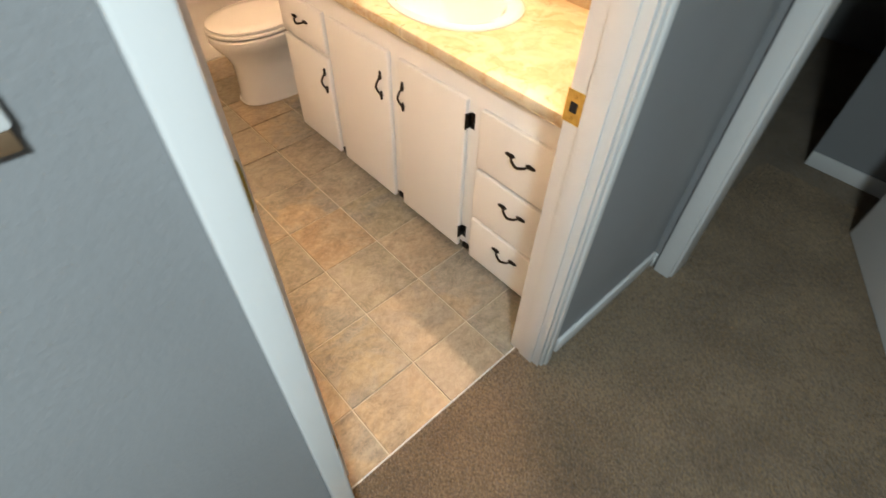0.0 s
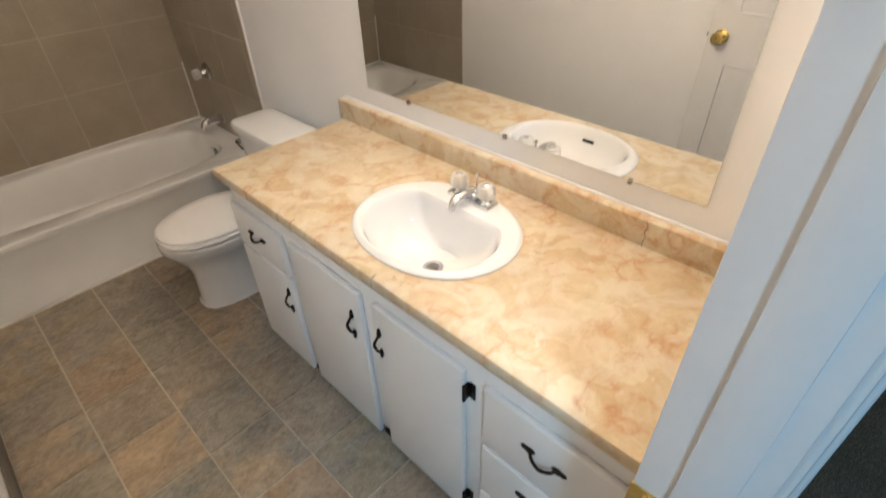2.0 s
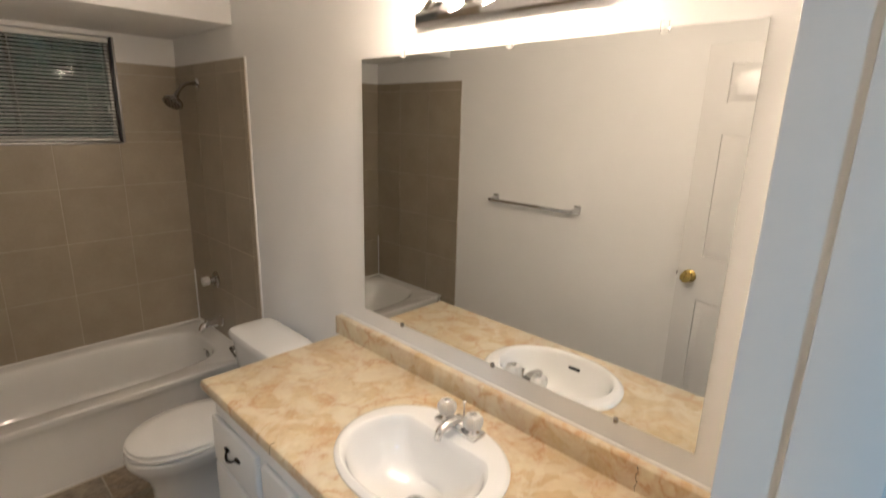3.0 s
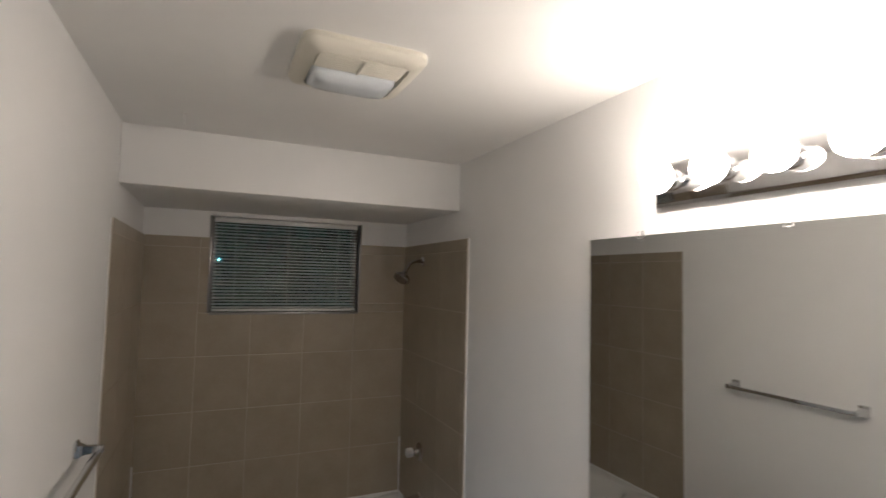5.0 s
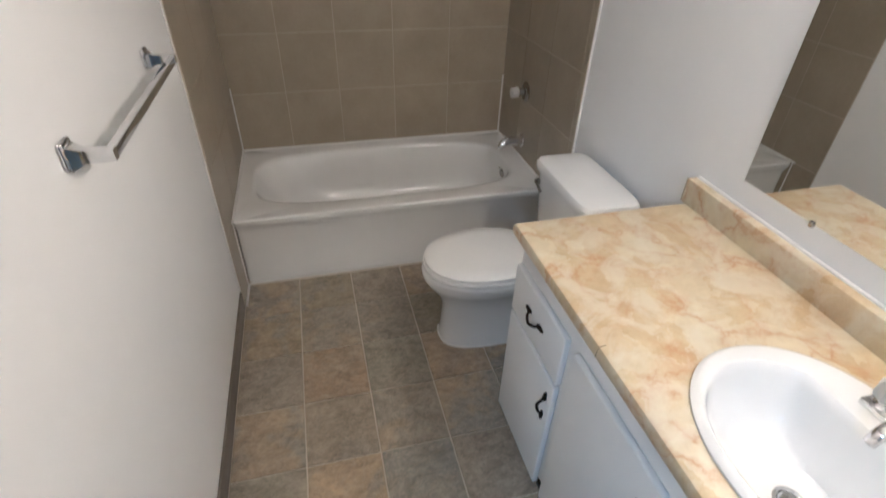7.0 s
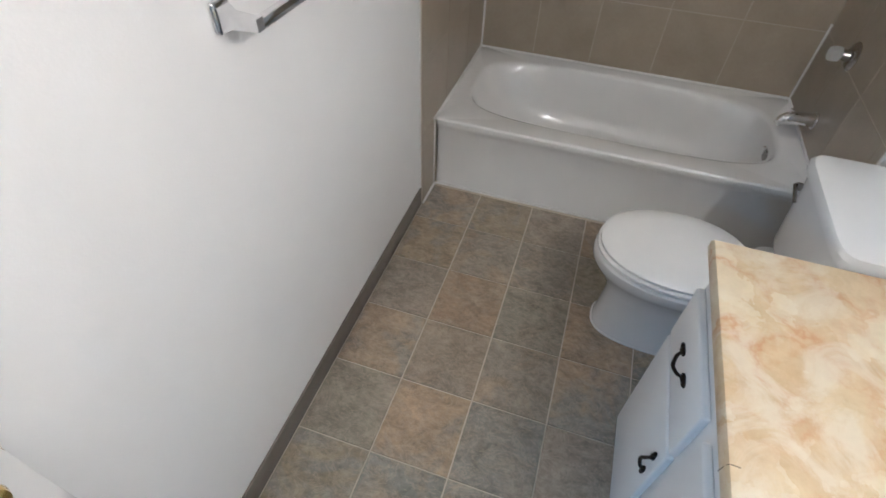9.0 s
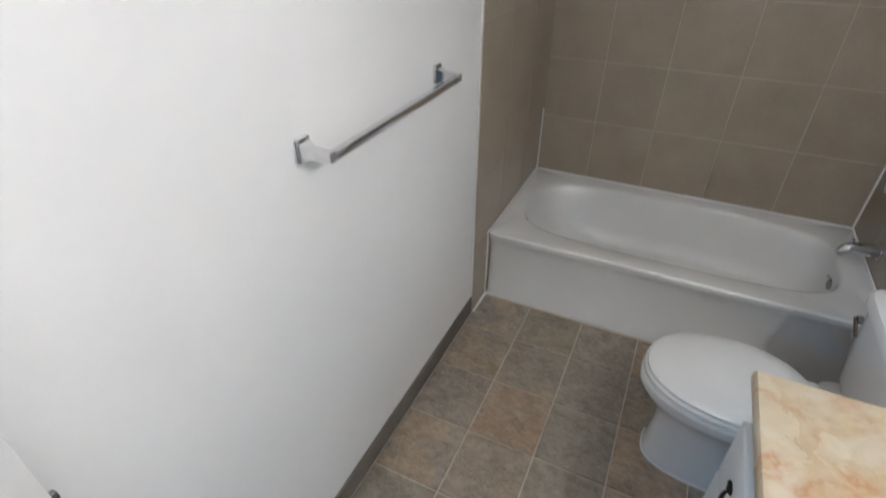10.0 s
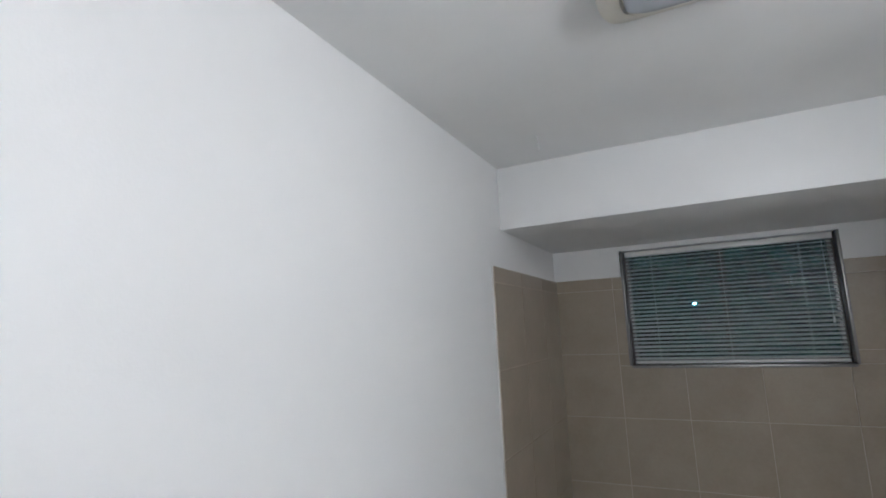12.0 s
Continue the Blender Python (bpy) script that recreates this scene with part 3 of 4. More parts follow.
# ---- bathtub ----
TX0, TX1, TY0, TY1, RIM = 0.012, W - 0.012, 3.775, BACK - 0.012, 0.357
tub = thing("bathtub", (0.76, TY0, 0), "white enamelled alcove bathtub between tiled walls", "bathtub")
cx, cy, ha, hb = (TX0 + TX1) / 2, (TY0 + TY1) / 2, (TX1 - TX0) / 2, (TY1 - TY0) / 2
N = 96
bm = bmesh.new()
rings = [oval(cx, cy + 0.010, 0.0, ha, hb - 0.010, 60, N), oval(cx, cy + 0.010, 0.055, ha, hb - 0.010, 60, N), oval(cx, cy + 0.012, 0.07, ha, hb - 0.012, 60, N),
         oval(cx, cy + 0.012, 0.285, ha, hb - 0.012, 60, N), oval(cx, cy + 0.004, 0.315, ha, hb - 0.004, 60, N), oval(cx, cy, 0.335, ha, hb, 60, N), oval(cx, cy, RIM - 0.006, ha, hb, 50, N),
         oval(cx, cy, RIM, ha - 0.006, hb - 0.006, 40, N)]
bx, by = cx - 0.01, cy + 0.012
rings += [oval(bx, by, RIM - 0.001, ha - 0.075, hb - 0.082, 4.2, N), oval(bx, by, RIM - 0.006, ha - 0.085, hb - 0.092, 3.8, N), oval(bx, by, RIM - 0.02, ha - 0.093, hb - 0.099, 3.6, N),
          oval(bx + 0.02, by, RIM - 0.09, ha - 0.115, hb - 0.112, 3.4, N), oval(bx + 0.05, by, RIM - 0.2, ha - 0.17, hb - 0.13, 3.2, N), oval(bx + 0.065, by, 0.09, ha - 0.215, hb - 0.155, 3.0, N),
          oval(bx + 0.075, by, 0.06, ha - 0.26, hb - 0.19, 2.8, N), oval(bx + 0.075, by, 0.052, ha - 0.42, hb - 0.29, 2.5, N)]
loft(bm, rings)
part("basin", bm, ENAMEL, tub)
ov = Matrix.Translation((TX1 - 0.098, 4.14, 0.282)) @ pose(0, 0, 0, 0, -90 + 12, 0)
bm = bmesh.new()
lathe(bm, [(0.036, 0), (0.036, 0.004), (0.03, 0.008), (0.008, 0.0095)], ov, 28)
over = part("overflow_plate", bm, BRUSHED, tub, "chrome overflow plate with trip lever")
bm = bmesh.new()
tube(bm, [ov @ Vector((0, 0, 0.006)), ov @ Vector((0.008, 0, 0.02)), ov @ Vector((0.022, 0, 0.03))], [0.004, 0.004, 0.006], 8)
part("lever", bm, CHROME, over)
bm = bmesh.new()
lathe(bm, [(0.03, 0.053), (0.03, 0.056), (0.022, 0.057), (0.004, 0.055)], Matrix.Translation((TX1 - 0.25, by, 0)), 24)
part("drain", bm, CHROME, tub)


def bead(name, pts, r, label):
    bm = bmesh.new()
    tube(bm, pts, r, 7)
    return solid(name, bm, CAULK, label, "caulk")


bead("caulk_bead", [(0.014, TILE_Y + 0.14, RIM + 0.002), (0.014, BACK - 0.013, RIM + 0.002), (0.02, BACK - 0.015, RIM + 0.002), (W - 0.02, BACK - 0.015, RIM + 0.002), (W - 0.014, BACK - 0.015, RIM + 0.002), (W - 0.014, TY0, RIM + 0.002)], 0.006, "white caulk bead where the tub meets tile")
bead("caulk_bead", [(0.014, BACK - 0.014, RIM), (0.014, BACK - 0.014, 0.70)], 0.0045, "white caulk smeared up the tiled corner")
bead("caulk_bead", [(W - 0.014, BACK - 0.014, RIM), (W - 0.014, BACK - 0.014, 0.70)], 0.0045, "white caulk smeared up the tiled corner")
bead("caulk_bead", [(0.014, TILE_Y, 0.003), (0.016, TY0, 0.003), (0.03, TY0 + 0.008, 0.003), (W - 0.1, TY0 + 0.008, 0.003)], 0.006, "white caulk bead along the foot of the tub")
bead("caulk_bead", [(0.013, TY0 - 0.001, 0.0), (0.013, TY0 - 0.001, RIM)], 0.004, "white caulk line down the tub end")
bead("caulk_bead", [(W - 0.004, TILE_Y - 0.003, 0.1), (W - 0.004, TILE_Y - 0.003, TILE_TOP)], 0.004, "white caulk line along the tile edge")
bead("caulk_bead", [(0.004, TILE_Y - 0.003, 0.0), (0.004, TILE_Y - 0.003, TILE_TOP)], 0.003, "white caulk line along the tile edge")

# ---- shower fittings ----
VY = 4.185
sh = thing("wall_shower", (W - 0.01, 4.200, 1.827), "worn nickel shower head on a bent arm", "shower")
bm = bmesh.new()
lathe(bm, [(0.03, 0), (0.03, 0.003), (0.022, 0.01), (0.011, 0.012)], Matrix.Translation((W - 0.011, 4.200, 1.829)) @ pose(0, 0, 0, 0, -90, 0), 24)
part("escutcheon", bm, CHROME, sh)
bm = bmesh.new()
tube(bm, bend([(W - 0.012, 4.200, 1.829), (W - 0.06, 4.198, 1.829), (W - 0.095, 4.193, 1.812), (W - 0.125, 4.187, 1.772)], 6), 0.0095, 14)
part("arm", bm, BRUSHED, sh)
hm = look((W - 0.125, 4.187, 1.774), (W - 0.19, 4.145, 1.677)) @ pose(0, 0, 0, 180, 0, 0)
bm = bmesh.new()
lathe(bm, [(0.012, -0.005), (0.014, 0.012), (0.016, 0.02), (0.024, 0.032), (0.046, 0.05), (0.05, 0.058), (0.05, 0.068), (0.046, 0.071), (0.01, 0.072)], hm, 32)
head = part("head", bm, BRUSHED, sh)
bm = bmesh.new()
for k in range(18):
    r = 0.034 if k < 12 else 0.018
    a = k * 2 * math.pi / (12 if k < 12 else 6)
    lathe(bm, [(0.003, 0.071), (0.0026, 0.075)], hm @ Matrix.Translation((r * math.cos(a), r * math.sin(a), 0)), 6)
part("nozzles", bm, DARKM, head)

valve = thing("shower_valve", (W - 0.01, VY, 0.712), "chrome shower valve with clear acrylic knob", "shower valve")
bm = bmesh.new()
lathe(bm, [(0.052, 0), (0.052, 0.003), (0.044, 0.01), (0.022, 0.015), (0.018, 0.04), (0.012, 0.042)], Matrix.Translation((W - 0.011, VY, 0.712)) @ pose(0, 0, 0, 0, -90, 0), 32)
part("escutcheon", bm, BRUSHED, valve)


def faceted_knob(m, r, h):
    bm = bmesh.new()
    rings = [[m @ Vector((rr * r * (1 + (0.07 * (-1) ** i if 0 < k < 5 else 0)) * math.cos(math.pi * i / 8), rr * r * (1 + (0.07 * (-1) ** i if 0 < k < 5 else 0)) * math.sin(math.pi * i / 8), z * h)) for i in range(16)] for k, (rr, z) in enumerate(((0.5, 0), (0.92, 0.15), (1.0, 0.4), (0.98, 0.75), (0.8, 0.95), (0.35, 1.0)))]
    return loft(bm, rings)


part("knob", faceted_knob(Matrix.Translation((W - 0.05, VY, 0.712)) @ pose(0, 0, 0, 0, -90, 0), 0.027, 0.045), KNOBM, valve, "clear faceted acrylic knob")
spout = thing("tub_spout", (W - 0.01, 4.165, 0.447), "chrome tub spout with diverter pull", "tap")
bm = bmesh.new()
tube(bm, bend([(W - 0.011, 4.160, 0.452), (W - 0.06, 4.155, 0.454), (W - 0.105, 4.150, 0.452), (W - 0.132, 4.145, 0.440), (W - 0.142, 4.143, 0.420)], 6), [0.027, 0.027, 0.026, 0.026, 0.026, 0.026, 0.025, 0.025, 0.025, 0.025, 0.025, 0.025, 0.0245, 0.024, 0.024, 0.024, 0.023, 0.022, 0.021, 0.02, 0.019, 0.018, 0.0175, 0.017, 0.016], 18)
part("spout", bm, CHROME, spout)
bm = bmesh.new()
lathe(bm, [(0.034, 0.0), (0.034, 0.004), (0.027, 0.008)], Matrix.Translation((W - 0.011, 4.160, 0.452)) @ pose(0, 0, 0, 0, -90, 0), 24)
part("flange", bm, CHROME, spout)
bm = bmesh.new()
lathe(bm, [(0.003, 0.472), (0.003, 0.484), (0.006, 0.486), (0.006, 0.492), (0.002, 0.494)], Matrix.Translation((W - 0.115, 4.148, 0)), 10)
part("diverter", bm, CHROME, spout)

# ---- toilet ----
TC = 3.255
toi = thing("toilet", (1.1, TC, 0), "white china toilet with closed lid beside the tub", "toilet")
bm = bmesh.new()
loft(bm, [oval(1.09, TC, 0.0, 0.265, 0.112, 2.8), oval(1.09, TC, 0.02, 0.264, 0.112, 2.8), oval(1.09, TC, 0.035, 0.258, 0.108, 2.7), oval(1.08, TC, 0.14, 0.246, 0.106, 2.6), oval(1.07, TC, 0.20, 0.240, 0.108, 2.5), oval(1.045, TC, 0.25, 0.238, 0.124, 2.4, nose=0.05),
          oval(1.016, TC, 0.295, 0.241, 0.152, 2.3, nose=0.1), oval(1.0, TC, 0.335, 0.25, 0.176, 2.2, nose=0.12), oval(1.0, TC, 0.36, 0.25, 0.178, 2.2, nose=0.12), oval(1.0, TC, 0.368, 0.244, 0.172, 2.2, nose=0.12)])
part("bowl", bm, CHINA, toi)
bm = bmesh.new()
loft(bm, [oval(1.36, TC, 0.18, 0.10, 0.10, 4), oval(1.36, TC, 0.30, 0.12, 0.14, 4), oval(1.37, TC, 0.36, 0.13, 0.17, 5)])
part("tank_support", bm, CHINA, toi)
bm = bmesh.new()
loft(bm, [oval(0.99, TC, 0.370, 0.228, 0.172, 2.2, nose=0.1), oval(0.99, TC, 0.374, 0.236, 0.179, 2.2, nose=0.1), oval(0.99, TC, 0.384, 0.236, 0.179, 2.2, nose=0.1), oval(0.99, TC, 0.388, 0.23, 0.174, 2.2, nose=0.1)])
part("seat", bm, SEATP, toi).location.z += 0.005
bm = bmesh.new()
loft(bm, [oval(0.99, TC, 0.3895, 0.222, 0.168, 2.2, nose=0.1), oval(0.99, TC, 0.393, 0.230, 0.175, 2.2, nose=0.1), oval(0.99, TC, 0.401, 0.230, 0.175, 2.2, nose=0.1), oval(0.99, TC, 0.408, 0.219, 0.166, 2.2, nose=0.1), oval(0.99, TC, 0.412, 0.16, 0.12, 2.2, nose=0.1), oval(0.99, TC, 0.4135, 0.06, 0.05, 2.2)])
part("lid", bm, SEATP, toi, "closed white plastic lid").location.z += 0.006
for dy in (-0.075, 0.075):
    part("lid_hinge", B(1.19, TC + dy - 0.02, 0.368, 1.235, TC + dy + 0.02, 0.402, bevel=0.006), SEATP, toi)
bm = bmesh.new()
loft(bm, [oval(1.385, TC, 0.355, 0.075, 0.19, 6), oval(1.383, TC, 0.40, 0.09, 0.205, 7), oval(1.378, TC, 0.655, 0.105, 0.215, 8)])
part("tank", bm, CHINA, toi)
bm = bmesh.new()
loft(bm, [oval(1.375, TC, 0.655, 0.108, 0.218, 8), oval(1.375, TC, 0.66, 0.115, 0.225, 8), oval(1.375, TC, 0.682, 0.116, 0.226, 8), oval(1.375, TC, 0.694, 0.110, 0.22, 7), oval(1.375, TC, 0.698, 0.095, 0.205, 6), oval(1.375, TC, 0.70, 0.05, 0.12, 4)])
part("tank_lid", bm, CHINA, toi)
bm = bmesh.new()
tube(bm, [(1.272, TC + 0.165, 0.61), (1.258, TC + 0.165, 0.61)], 0.012, 14)
tube(bm, bend([(1.257, TC + 0.17, 0.61), (1.252, TC + 0.13, 0.606), (1.25, TC + 0.10, 0.598)], 4), 0.006, 10)
part("flush_lever", bm, BRUSHED, toi, "dull chrome flush lever")
for dy in (-0.1, 0.1):
    bm = bmesh.new()
    lathe(bm, [(0.014, 0.0), (0.014, 0.012), (0.009, 0.02), (0.002, 0.022)], Matrix.Translation((1.13, TC + dy, 0.0)), 14)
    part("bolt_cap", bm, SEATP, toi)
bead("caulk_bead", [p for p in oval(1.09, TC, 0.002, 0.267, 0.114, 2.8, 40)], 0.004, "white caulk ring round the toilet foot")

# ---- vanity ----
VF, VY0, VY1 = 0.965, DY1 + 0.012, 2.855
van = thing("vanity_cabinet", (1.2, 2.1, 0), "white painted wooden vanity cabinet with black pulls", "cabinet")
bm = bmesh.new()
box(bm, VF, VY0, 0.05, VF + 0.019, VY1, 0.757, bevel=0.002)
box(bm, VF + 0.06, VY0, 0.0, VF + 0.075, VY1 - 0.017, 0.052)
part("face_frame", bm, CABP, van)
part("side_panel", B(VF + 0.0192, VY1 - 0.016, 0.0, W - 0.005, VY1, 0.757, bevel=0.001), CABP, van)
part("side_panel", B(VF + 0.0192, VY0, 0.0, W - 0.005, VY0 + 0.016, 0.757, bevel=0.001), CABP, van)
part("bottom_panel", B(VF + 0.0192, VY0 + 0.016, 0.09, W - 0.005, VY1 - 0.016, 0.106), CABP, van)


def pull(parent, y, z, upright, length=0.105):
    """A black iron bow pull with leaf ends; it bows away from the face."""
    X = VF - 0.019

    def at(s, out, w=0.0):
        return (X - out, y + (w if upright else s), z + (s if upright else w))

    h = length / 2
    bm = bmesh.new()
    tube(bm, bend([at(-h * 0.62, 0.004), at(-h * 0.45, 0.014, 0.0 if upright else -0.006), at(0, 0.020, 0.006 if upright else -0.013), at(h * 0.45, 0.014, 0.0 if upright else -0.006), at(h * 0.62, 0.004)], 5), [0.0031 + 0.0014 * math.sin(math.pi * k / 20) for k in range(21)], 8)
    for s in (-1, 1):
        for c, l, r in ((0.68, 0.014, 0.0075), (0.92, 0.010, 0.0058)):
            p = [at(s * h * c + l * (k / 4 - 0.5) * 2, 0.0032) for k in range(5)]
            tube(bm, p, [r * 0.3, r * 0.85, r, r * 0.8, r * 0.25], 8)
    return part("pull", bm, DARKM, parent, "antique black iron pull")


def front(name, y0, y1, z0, z1):
    return part(name, B(VF - 0.019, y0, z0, VF - 0.0005, y1, z1, bevel=0.0055, seg=3), CABP, van)


LOW, TOP = 0.030, 0.672
d = front("drawer_front", 2.522, VY1 - 0.008, 0.500, TOP)
pull(d, 2.686, 0.595, False)
d = front("door", 2.522, VY1 - 0.008, LOW, 0.488)
pull(d, 2.552, 0.382, True)
d = front("door", 2.120, 2.480, LOW, TOP)
pull(d, 2.162, 0.534, True)
d = front("door", 1.734, 2.064, LOW, TOP + 0.003)
pull(d, 2.038, 0.545, True)
for z0, z1, hz in ((0.460, TOP, 0.585), (0.240, 0.448, 0.379), (LOW, 0.228, 0.167)):
    d = front("drawer_front", VY0 + 0.012, 1.672, z0, z1)
    pull(d, 1.501, hz, False)
for z in (0.602, 0.113):
    bm = bmesh.new()
    box(bm, VF - 0.003, 1.709, z - 0.028, VF + 0.0005, 1.726, z + 0.028, bevel=0.001)
    box(bm, VF - 0.022, 1.726, z - 0.026, VF - 0.002, 1.7315, z + 0.026, bevel=0.001)
    tube(bm, [(VF - 0.02, 1.729, z - 0.027), (VF - 0.02, 1.729, z + 0.027)], 0.0042, 10)
    part("hinge", bm, DARKM, van, "antique black surface hinge")
for y in (2.501, 2.092, 1.702):
    part("catch", B(VF - 0.010, y - 0.014, 0.036, VF, y + 0.014, 0.06, bevel=0.003), DARKM, van, "small dark catch at the foot of the frame")

CT = 0.80
# countertop with a real cut-out for the basin
SX, SY, SA, SB = 1.195, 2.062, 0.206, 0.252
bm = bmesh.new()
cx0, cx1, cy0, cy1 = 0.930, W - 0.02, DY1 + 0.003, 2.872
n = 64


def rect_ring(z, inset=0.0):
    out = []
    for p in oval(SX, SY, z, 1, 1, 2, n):
        dx, dy = p.x - SX, p.y - SY
        ks = [((cx1 - inset - SX) / dx if dx > 0 else (cx0 + inset - SX) / dx) if abs(dx) > 1e-9 else 1e9, ((cy1 - inset - SY) / dy if dy > 0 else (cy0 + inset - SY) / dy) if abs(dy) > 1e-9 else 1e9]
        k = min(ks)
        out.append(Vector((SX + dx * k, SY + dy * k, z)))
    for c in ((cx0 + inset, cy0 + inset), (cx0 + inset, cy1 - inset), (cx1 - inset, cy0 + inset), (cx1 - inset, cy1 - inset)):
        i = min(range(n), key=lambda q: (out[q].x - c[0]) ** 2 + (out[q].y - c[1]) ** 2)
        out[i] = Vector((c[0], c[1], z))
    return out


hole = 0.9
loft(bm, [oval(SX, SY, CT - 0.042, SA * hole, SB * hole, 2, n), rect_ring(CT - 0.042, 0.008), rect_ring(CT - 0.038, 0.003), rect_ring(CT - 0.03, 0.0), rect_ring(CT - 0.012, 0.0), rect_ring(CT - 0.004, 0.004), rect_ring(CT, 0.014), oval(SX, SY, CT, SA * hole, SB * hole, 2, n), oval(SX, SY, CT - 0.042, SA * hole, SB * hole, 2, n)], False, False)
bmesh.ops.remove_doubles(bm, verts=bm.verts, dist=1e-5)
ctop = thing("countertop", (1.2, 2.1, CT), "beige marble-look laminate countertop with rolled front edge", "countertop")
part("worktop", bm, LAMINATE, ctop)
bm = bmesh.new()
box(bm, W - 0.036, cy0, CT - 0.002, W - 0.004, cy1 + 0.010, CT + 0.077, bevel=0.004)
box(bm, W - 0.032, cy0, CT + 0.067, W - 0.005, cy1 + 0.010, CT + 0.079, bevel=0.005)
splash = part("backsplash", bm, LAMINATE, ctop)
part("end_strip", B(W - 0.037, cy1 + 0.0095, CT - 0.001, W - 0.005, cy1 + 0.012, CT + 0.076), GROUT, ctop, "pale worn end of the backsplash")
for y in (1.60,):
    bm = bmesh.new()
    pts = [(W - 0.0365, y + 0.003 * math.sin(k * 1.7), CT + 0.003 + k * 0.0088) for k in range(9)]
    tube(bm, pts, 0.0009, 5)
    part("crack", bm, EDGE, splash, "thin dark crack")
bead("caulk_bead", [(W - 0.008, cy0, CT + 0.081), (W - 0.008, cy1, CT + 0.081)], 0.005, "uneven white caulk along the backsplash")

for y in (2.382, 2.02):
    bm = bmesh.new()
    tube(bm, bend([(cx0 + 0.017, y - 0.001, CT + 0.0002), (cx0 + 0.010, y, CT - 0.0005), (cx0 + 0.003, y + 0.002, CT - 0.006), (cx0 - 0.0004, y + 0.001, CT - 0.02), (cx0, y + 0.002, CT - 0.034)], 3), 0.0007, 5)
    part("crack", bm, EDGE, ctop, "thin dark split in the rolled edge")

sink = thing("sink", (SX, SY, CT), "white oval drop-in washbasin", "washbasin")
bm = bmesh.new()
n = 72
ox = SX - 0.026
loft(bm, [oval(SX, SY, CT - 0.002, SA, SB, 2.1, n), oval(SX, SY, CT + 0.006, SA + 0.001, SB + 0.001, 2.1, n), oval(SX, SY, CT + 0.013, SA - 0.006, SB - 0.006, 2.1, n), oval(SX, SY, CT + 0.0155, SA - 0.014, SB - 0.014, 2.1, n),
          oval(ox, SY, CT + 0.013, SA - 0.044, SB - 0.040, 2.2, n, xmax=0.122), oval(ox, SY, CT + 0.007, SA - 0.050, SB - 0.046, 2.2, n, xmax=0.116), oval(ox, SY, CT - 0.008, SA - 0.055, SB - 0.052, 2.2, n, xmax=0.111), oval(ox, SY, CT - 0.035, SA - 0.062, SB - 0.061, 2.2, n, xmax=0.105),
          oval(ox, SY, CT - 0.065, SA - 0.073, SB - 0.075, 2.15, n, xmax=0.098), oval(ox, SY, CT - 0.093, SA - 0.089, SB - 0.095, 2.1, n, xmax=0.09), oval(ox, SY, CT - 0.113, SA - 0.108, SB - 0.115, 2.0, n, xmax=0.08), oval(ox + 0.004, SY, CT - 0.127, SA - 0.13, SB - 0.15, 2.0, n),
          oval(ox + 0.007, SY, CT - 0.135, SA - 0.153, SB - 0.19, 2.0, n), oval(ox + 0.01, SY, CT - 0.139, 0.03, 0.03, 2.0, n), oval(ox + 0.01, SY, CT - 0.141, 0.024, 0.024, 2.0, n)], False, True)
part("basin", bm, CHINA, sink)
bm = bmesh.new()
lathe(bm, [(0.031, 0), (0.031, 0.003), (0.024, 0.004), (0.021, 0.001), (0.004, 0.001)], Matrix.Translation((ox + 0.01, SY, CT - 0.1415)), 28)
drain = part("drain", bm, CHROME, sink, "chrome drain ring")
bm = bmesh.new()
lathe(bm, [(0.012, 0.0), (0.0165, 0.003), (0.0165, 0.006), (0.004, 0.008)], Matrix.Translation((ox + 0.01, SY, CT - 0.1405)), 20)
part("stopper", bm, BRUSHED, drain)
bm = bmesh.new()
box(bm, ox - 0.150, SY - 0.024, CT - 0.040, ox - 0.1405, SY + 0.024, CT - 0.028, bevel=0.003)
part("overflow_slot", bm, BLACK, sink, "dark overflow slot")

fau = thing("sink_faucet", (1.334, 2.059, CT + 0.014), "chrome two-handle faucet with clear acrylic knobs", "tap")
FX, FY, FZ = 1.350, 2.062, CT + 0.012
bm = bmesh.new()
for dy in (-0.051, 0.051):
    box(bm, FX - 0.027, FY + dy - 0.027, FZ - 0.003, FX + 0.027, FY + dy + 0.027, FZ + 0.014, bevel=0.005)
box(bm, FX - 0.021, FY - 0.05, FZ - 0.003, FX + 0.021, FY + 0.05, FZ + 0.012, bevel=0.004)
box(bm, FX - 0.022, FY - 0.025, FZ + 0.012, FX + 0.022, FY + 0.025, FZ + 0.034, bevel=0.008)
part("base", bm, CHROME, fau)
bm = bmesh.new()
tube(bm, bend([(FX - 0.005, FY, FZ + 0.03), (FX - 0.042, FY, FZ + 0.037), (FX - 0.078, FY, FZ + 0.029), (FX - 0.09, FY, FZ + 0.006)], 5), [0.018, 0.0175, 0.017, 0.0165, 0.016, 0.0155, 0.015, 0.0145, 0.014, 0.0135, 0.013, 0.0125, 0.012, 0.0115, 0.011, 0.011], 16, 0.85)
part("spout", bm, CHROME, fau)
